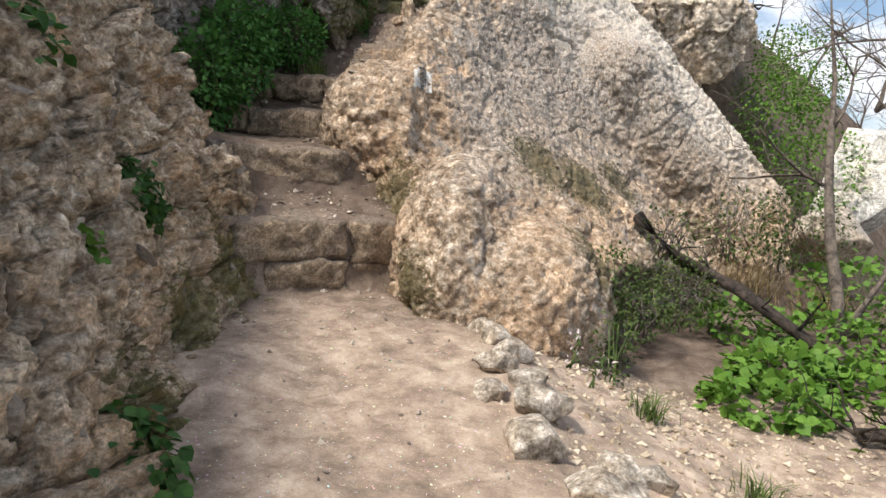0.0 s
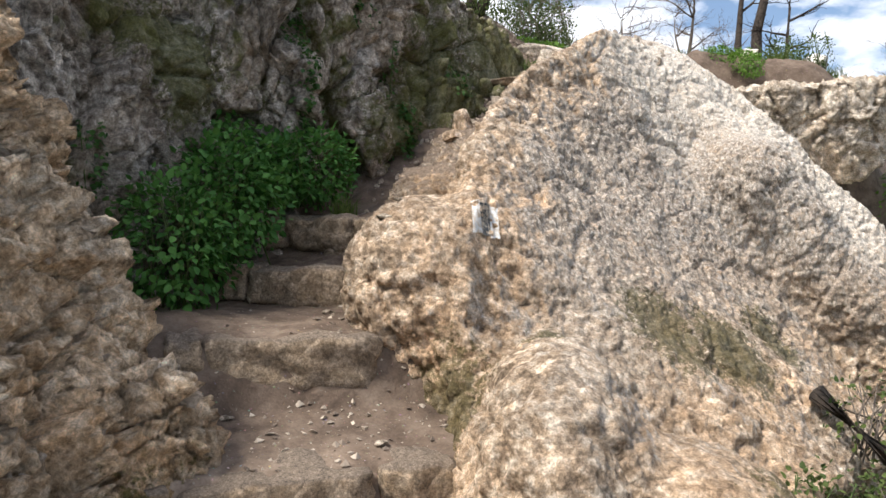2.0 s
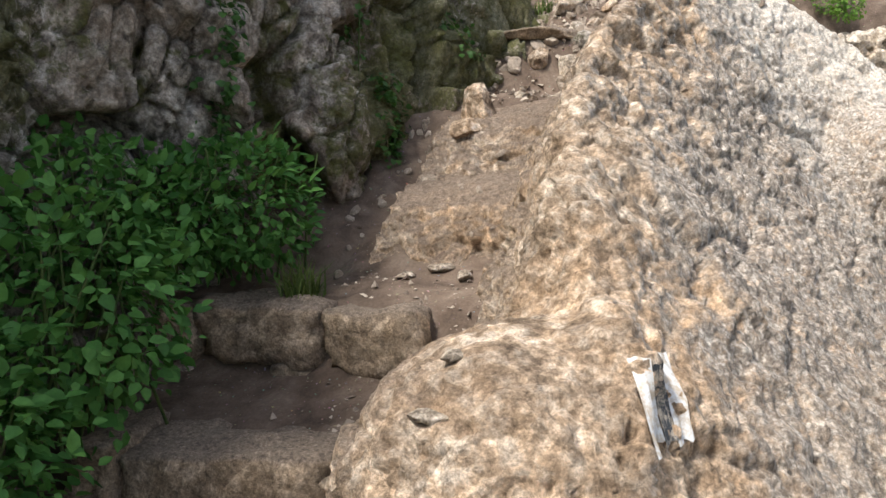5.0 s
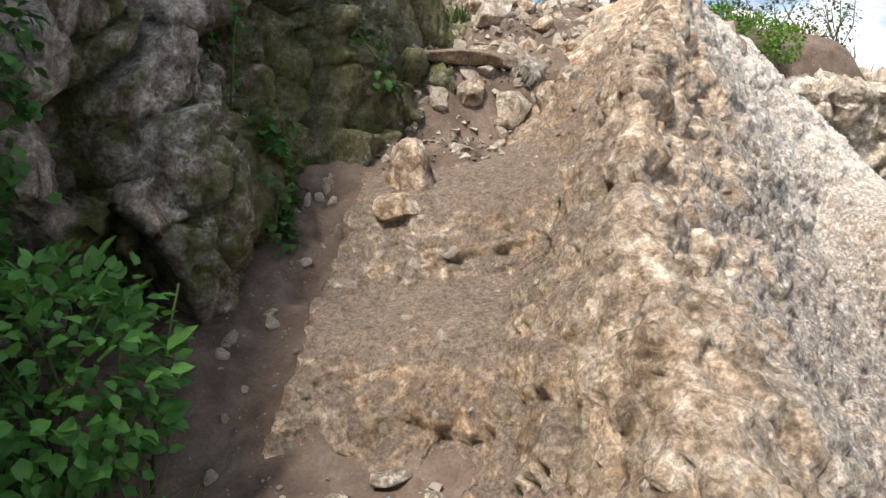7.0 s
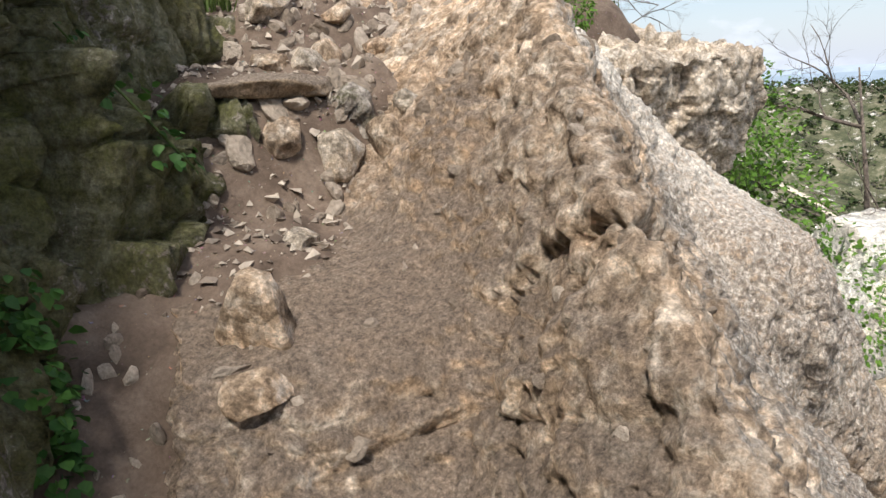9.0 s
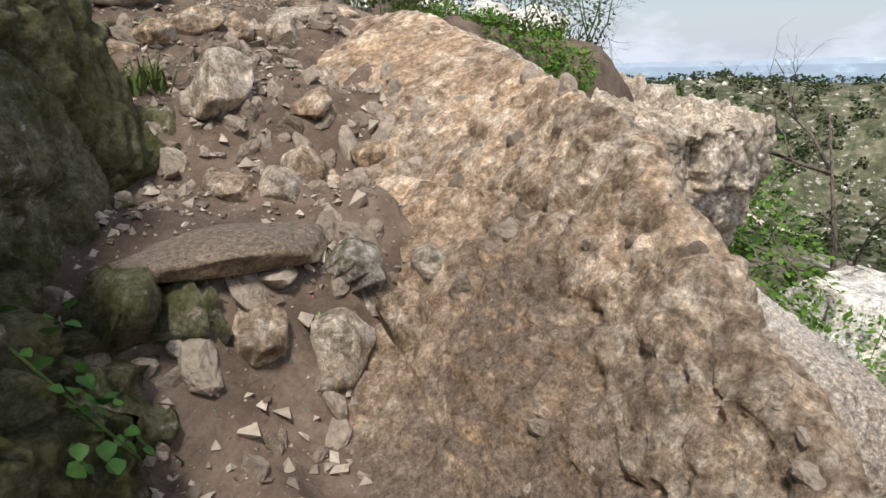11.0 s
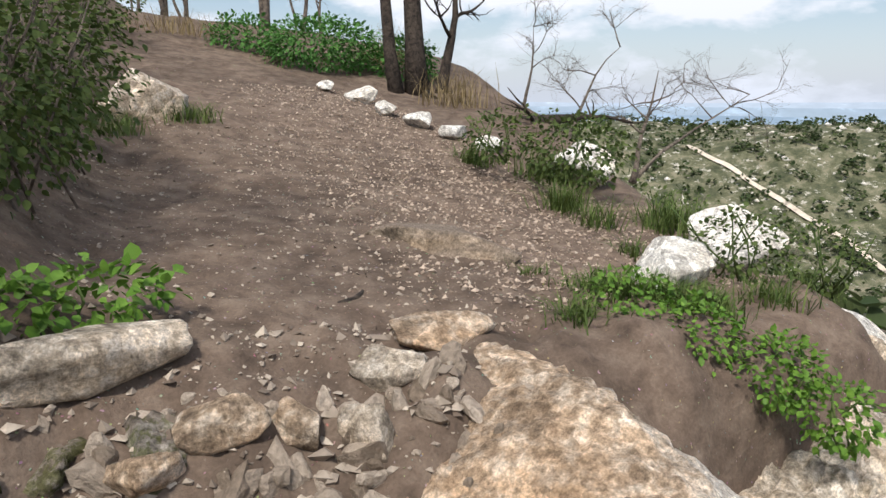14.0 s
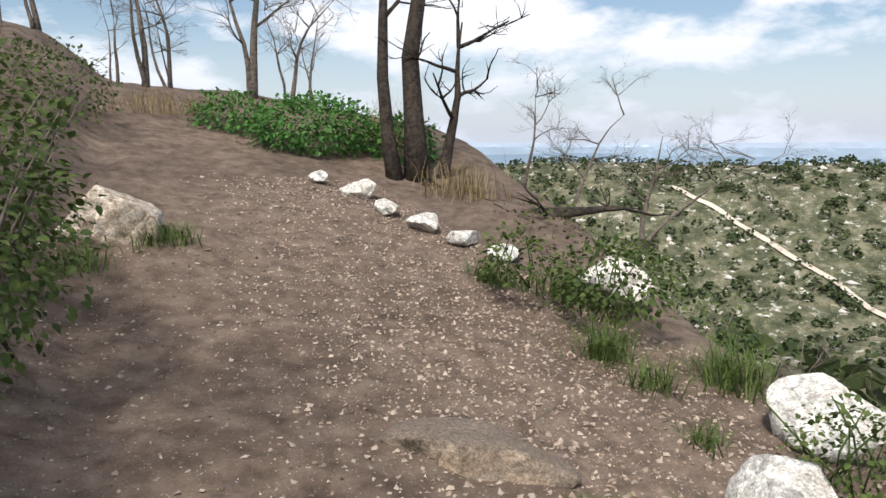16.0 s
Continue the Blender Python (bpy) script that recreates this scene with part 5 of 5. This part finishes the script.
def bedded(name, count, x0, x1, y0, y1, s0, s1):
    made = 0
    for _ in range(count * 6):
        if made >= count:
            break
        x, y = r.uniform(x0, x1), r.uniform(y0, y1)
        hit = RIDGE_BVH.ray_cast(Vector((x, y, 6.0)), Vector((0, 0, -1)))
        soil = land_at(x, y)
        if hit[0] is None or hit[0].z < 2.3:
            continue
        z = max(hit[0].z, soil)
        ob = new(name, bed[(made * 5) % 8])
        ob.parent = ridge
        s = s0 + s1 * r.random() ** 2.0
        ob.matrix_local = Matrix.LocRotScale(Vector((x, y, z - s * 0.4)), Euler((r.uniform(0, 6), r.uniform(0, 6), r.uniform(0, 6))), (s * r.uniform(0.8, 1.4), s, s))
        made += 1


def bank_stones(count):
    """Angular stones standing proud of the bank beside the path."""
    for k in range(count):
        y, z = r.uniform(1.6, 4.5), r.uniform(0.6, 2.3)
        hit = LEFT_BVH.ray_cast(Vector((0.6, y, z)), Vector((-1, 0, 0)))
        if hit[0] is None:
            continue
        ob = new("stone", bed[(k * 5) % 8])
        ob.parent = left_rock
        s = 0.025 + 0.06 * r.random() ** 2
        ob.matrix_local = Matrix.LocRotScale(hit[0] - Vector((s * 0.3, 0, 0)), Euler((r.uniform(0, 6), r.uniform(0, 6), r.uniform(0, 6))), (s * 1.5, s, s * 0.8))


def riser_stones(count, x0, x1, ya, yb, drift, size):
    """Stones packed into the earth of a terrace riser that runs from x0 to x1."""
    for k in range(count):
        x = r.uniform(x0, x1)
        y = r.uniform(ya, yb) - drift * (x - x0)
        ob = new("stone", bed[(k * 3) % 8])
        ob.parent = ground
        s = size * (0.35 + 0.75 * r.random() ** 1.6)
        ob.matrix_local = Matrix.LocRotScale(Vector((x, y, land_at(x, y) - s * 0.25)), Euler((r.uniform(0, 6), r.uniform(0, 6), r.uniform(0, 6))), (s * r.uniform(0.9, 1.5), s, s * 0.9))


bank_stones(70)
riser_stones(60, -0.45, 0.45, 8.52, 8.9, 0.1, 0.085)
riser_stones(80, -0.15, 0.95, 9.22, 9.62, 0.2, 0.075)
riser_stones(80, 0.15, 1.4, 10.12, 10.5, 0.3, 0.08)
riser_stones(70, 0.0, 1.1, 9.5, 10.2, 0.1, 0.035)
riser_stones(45, -1.15, -0.6, 7.1, 7.9, -0.9, 0.045)
bedded("stone", 110, 0.1, 1.35, 8.35, 10.1, 0.015, 0.06)
bedded("stone", 75, -0.6, 0.6, 7.0, 8.3, 0.012, 0.03)


# ---- the country beyond ----
def far_scrub(name, n, r0, r1, a0, a1, size, seed, label):
    r = np.random.default_rng(seed)
    ang = np.radians(r.uniform(a0, a1, n))
    rad = np.sqrt(r.uniform(r0 ** 2, r1 ** 2, n))
    x, y = 1.0 + rad * np.sin(ang), 9.0 + rad * np.cos(ang)
    z = land(x, y)
    per = 26
    s = size * r.uniform(0.5, 1.3, n)
    d = r.normal(0, 1, (n, per, 3))
    d /= np.linalg.norm(d, axis=2)[:, :, None]
    pos = np.stack([x, y, z + s * 0.45], 1)[:, None] + d * (s[:, None, None] * np.array([0.75, 0.75, 0.6]))
    me = leaves_mesh(name, pos.reshape(-1, 3), d.reshape(-1, 3), size * 0.5, 0.55, 0.1, seed)
    return tagged(part(name, me, PINE), label, "scrub", kind="stuff")


far_scrub("near_scrub", 260, 12, 60, 35, 140, 0.9, 651, "grey-green scrub on the valley side")
far_scrub("far_scrub", 4200, 60, 430, 20, 130, 2.3, 652, "dark green scrub scattered over far slopes")


def far_rocks(n, seed):
    r = np.random.default_rng(seed)
    ang = np.radians(r.uniform(25, 120, n))
    rad = np.sqrt(r.uniform(50 ** 2, 420 ** 2, n))
    x, y = 1.0 + rad * np.sin(ang), 9.0 + rad * np.cos(ang)
    z = land(x, y)
    base = np.array(((1, 0.2, 0), (-1, 0, 0.1), (0, 1, 0), (0.1, -1, 0), (0, 0.1, 0.6), (0, 0, -0.6)), float)
    tri = np.array(((0, 2, 4), (2, 1, 4), (1, 3, 4), (3, 0, 4), (2, 0, 5), (1, 2, 5), (3, 1, 5), (0, 3, 5)))
    s = (0.5 + 1.6 * r.uniform(0, 1, n) ** 2)[:, None, None]
    v = base[None] * s * r.uniform(0.6, 1.4, (n, 6, 1)) + np.stack([x, y, z], 1)[:, None]
    f = (np.arange(n)[:, None, None] * 6 + tri[None]).reshape(-1, 3)
    return tagged(part("far_rocks", grid_mesh("far_rocks", v.reshape(-1, 3), f), WHITE), "white limestone outcrops on the far slopes", "rocks", kind="stuff")


far_rocks(1500, 661)


def hill_line(name, dist, a0, a1, level, swing, seed, haze_colour, foot, label):
    """A far hill with its haze painted into a glowing tint: a curved wall of country from foot up to its uneven
    skyline.
    """
    n = 260
    ang = np.radians(np.linspace(a0, a1, n))
    x, y = 1.0 + dist * np.sin(ang), 9.0 + dist * np.cos(ang)
    p = np.stack([x, y, np.zeros(n)], 1)
    top = level + swing * fbm(p, 3.0 / dist, 5, 0.5, seed=seed)
    rows = 5
    verts = np.concatenate([np.stack([x * (1 + 0.04 * k), y * (1 + 0.04 * k), foot + (top - foot) * (k / (rows - 1)) ** 0.8], 1) for k in range(rows)])
    i = np.arange(rows * n).reshape(rows, n)
    q = np.stack([i[:-1, :-1], i[:-1, 1:], i[1:, 1:], i[1:, :-1]], -1).reshape(-1, 4)
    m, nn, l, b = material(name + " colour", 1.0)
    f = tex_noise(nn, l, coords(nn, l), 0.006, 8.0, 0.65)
    # emission carries the painted haze, since no air in between is modelled
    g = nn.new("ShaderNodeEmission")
    l.new(ramp(nn, l, f, (0.4, haze_colour), (0.56, tuple(c * 1.12 for c in haze_colour)), (0.64, tuple(min(1, c * 1.45) for c in haze_colour))), g.inputs[0])
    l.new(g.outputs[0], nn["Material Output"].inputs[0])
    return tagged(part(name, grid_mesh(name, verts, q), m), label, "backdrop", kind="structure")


hill_line("backdrop_near", 1150, 10, 150, -40, 9, 671, (0.3, 0.36, 0.36), -300, "green hills across the valley with painted haze")
hill_line("backdrop_middle", 1900, 0, 160, -30, 12, 672, (0.3, 0.4, 0.52), -300, "wooded hills with blue haze painted on")
hill_line("backdrop_far", 3200, -20, 170, -14, 10, 673, (0.4, 0.5, 0.62), -300, "hills near the horizon, painted pale blue for haze")
hill_line("backdrop_horizon", 4300, -40, 185, 4, 8, 674, (0.52, 0.61, 0.74), -300, "skyline painted faint blue for haze")


def road(name, pts, width, label):
    """A pale track laid over the far slope."""
    p = []
    for (x0, y0), (x1, y1) in zip(pts, pts[1:]):
        for k in range(24):
            t = k / 24
            p.append((x0 + (x1 - x0) * t, y0 + (y1 - y0) * t))
    p = np.array(p)
    d = np.gradient(p, axis=0)
    d /= np.linalg.norm(d, axis=1)[:, None]
    side = np.stack([-d[:, 1], d[:, 0]], 1) * width / 2
    cols = [p + side * k for k in (-1, -0.5, 0, 0.5, 1)]
    verts = np.concatenate([np.column_stack([c, land(c[:, 0], c[:, 1]) + 0.7]) for c in cols])
    i = np.arange(5 * len(p)).reshape(5, len(p))
    q = np.stack([i[:-1, :-1], i[:-1, 1:], i[1:, 1:], i[1:, :-1]], -1).reshape(-1, 4)
    m, n, l, b = material("pale track", 0.95)
    f = tex_noise(n, l, coords(n, l), 0.4, 5.0)
    l.new(ramp(n, l, f, (0.35, (0.5, 0.43, 0.34)), (0.65, (0.68, 0.6, 0.5))), b.inputs["Base Color"])
    return tagged(part(name, grid_mesh(name, verts, q), m), label, "road", kind="structure")


road("road", ((231, 192), (230, 184), (227, 164), (224, 150), (221, 136), (219, 121), (212, 102), (198, 76)), 2.0, "pale dirt track across the far slope")
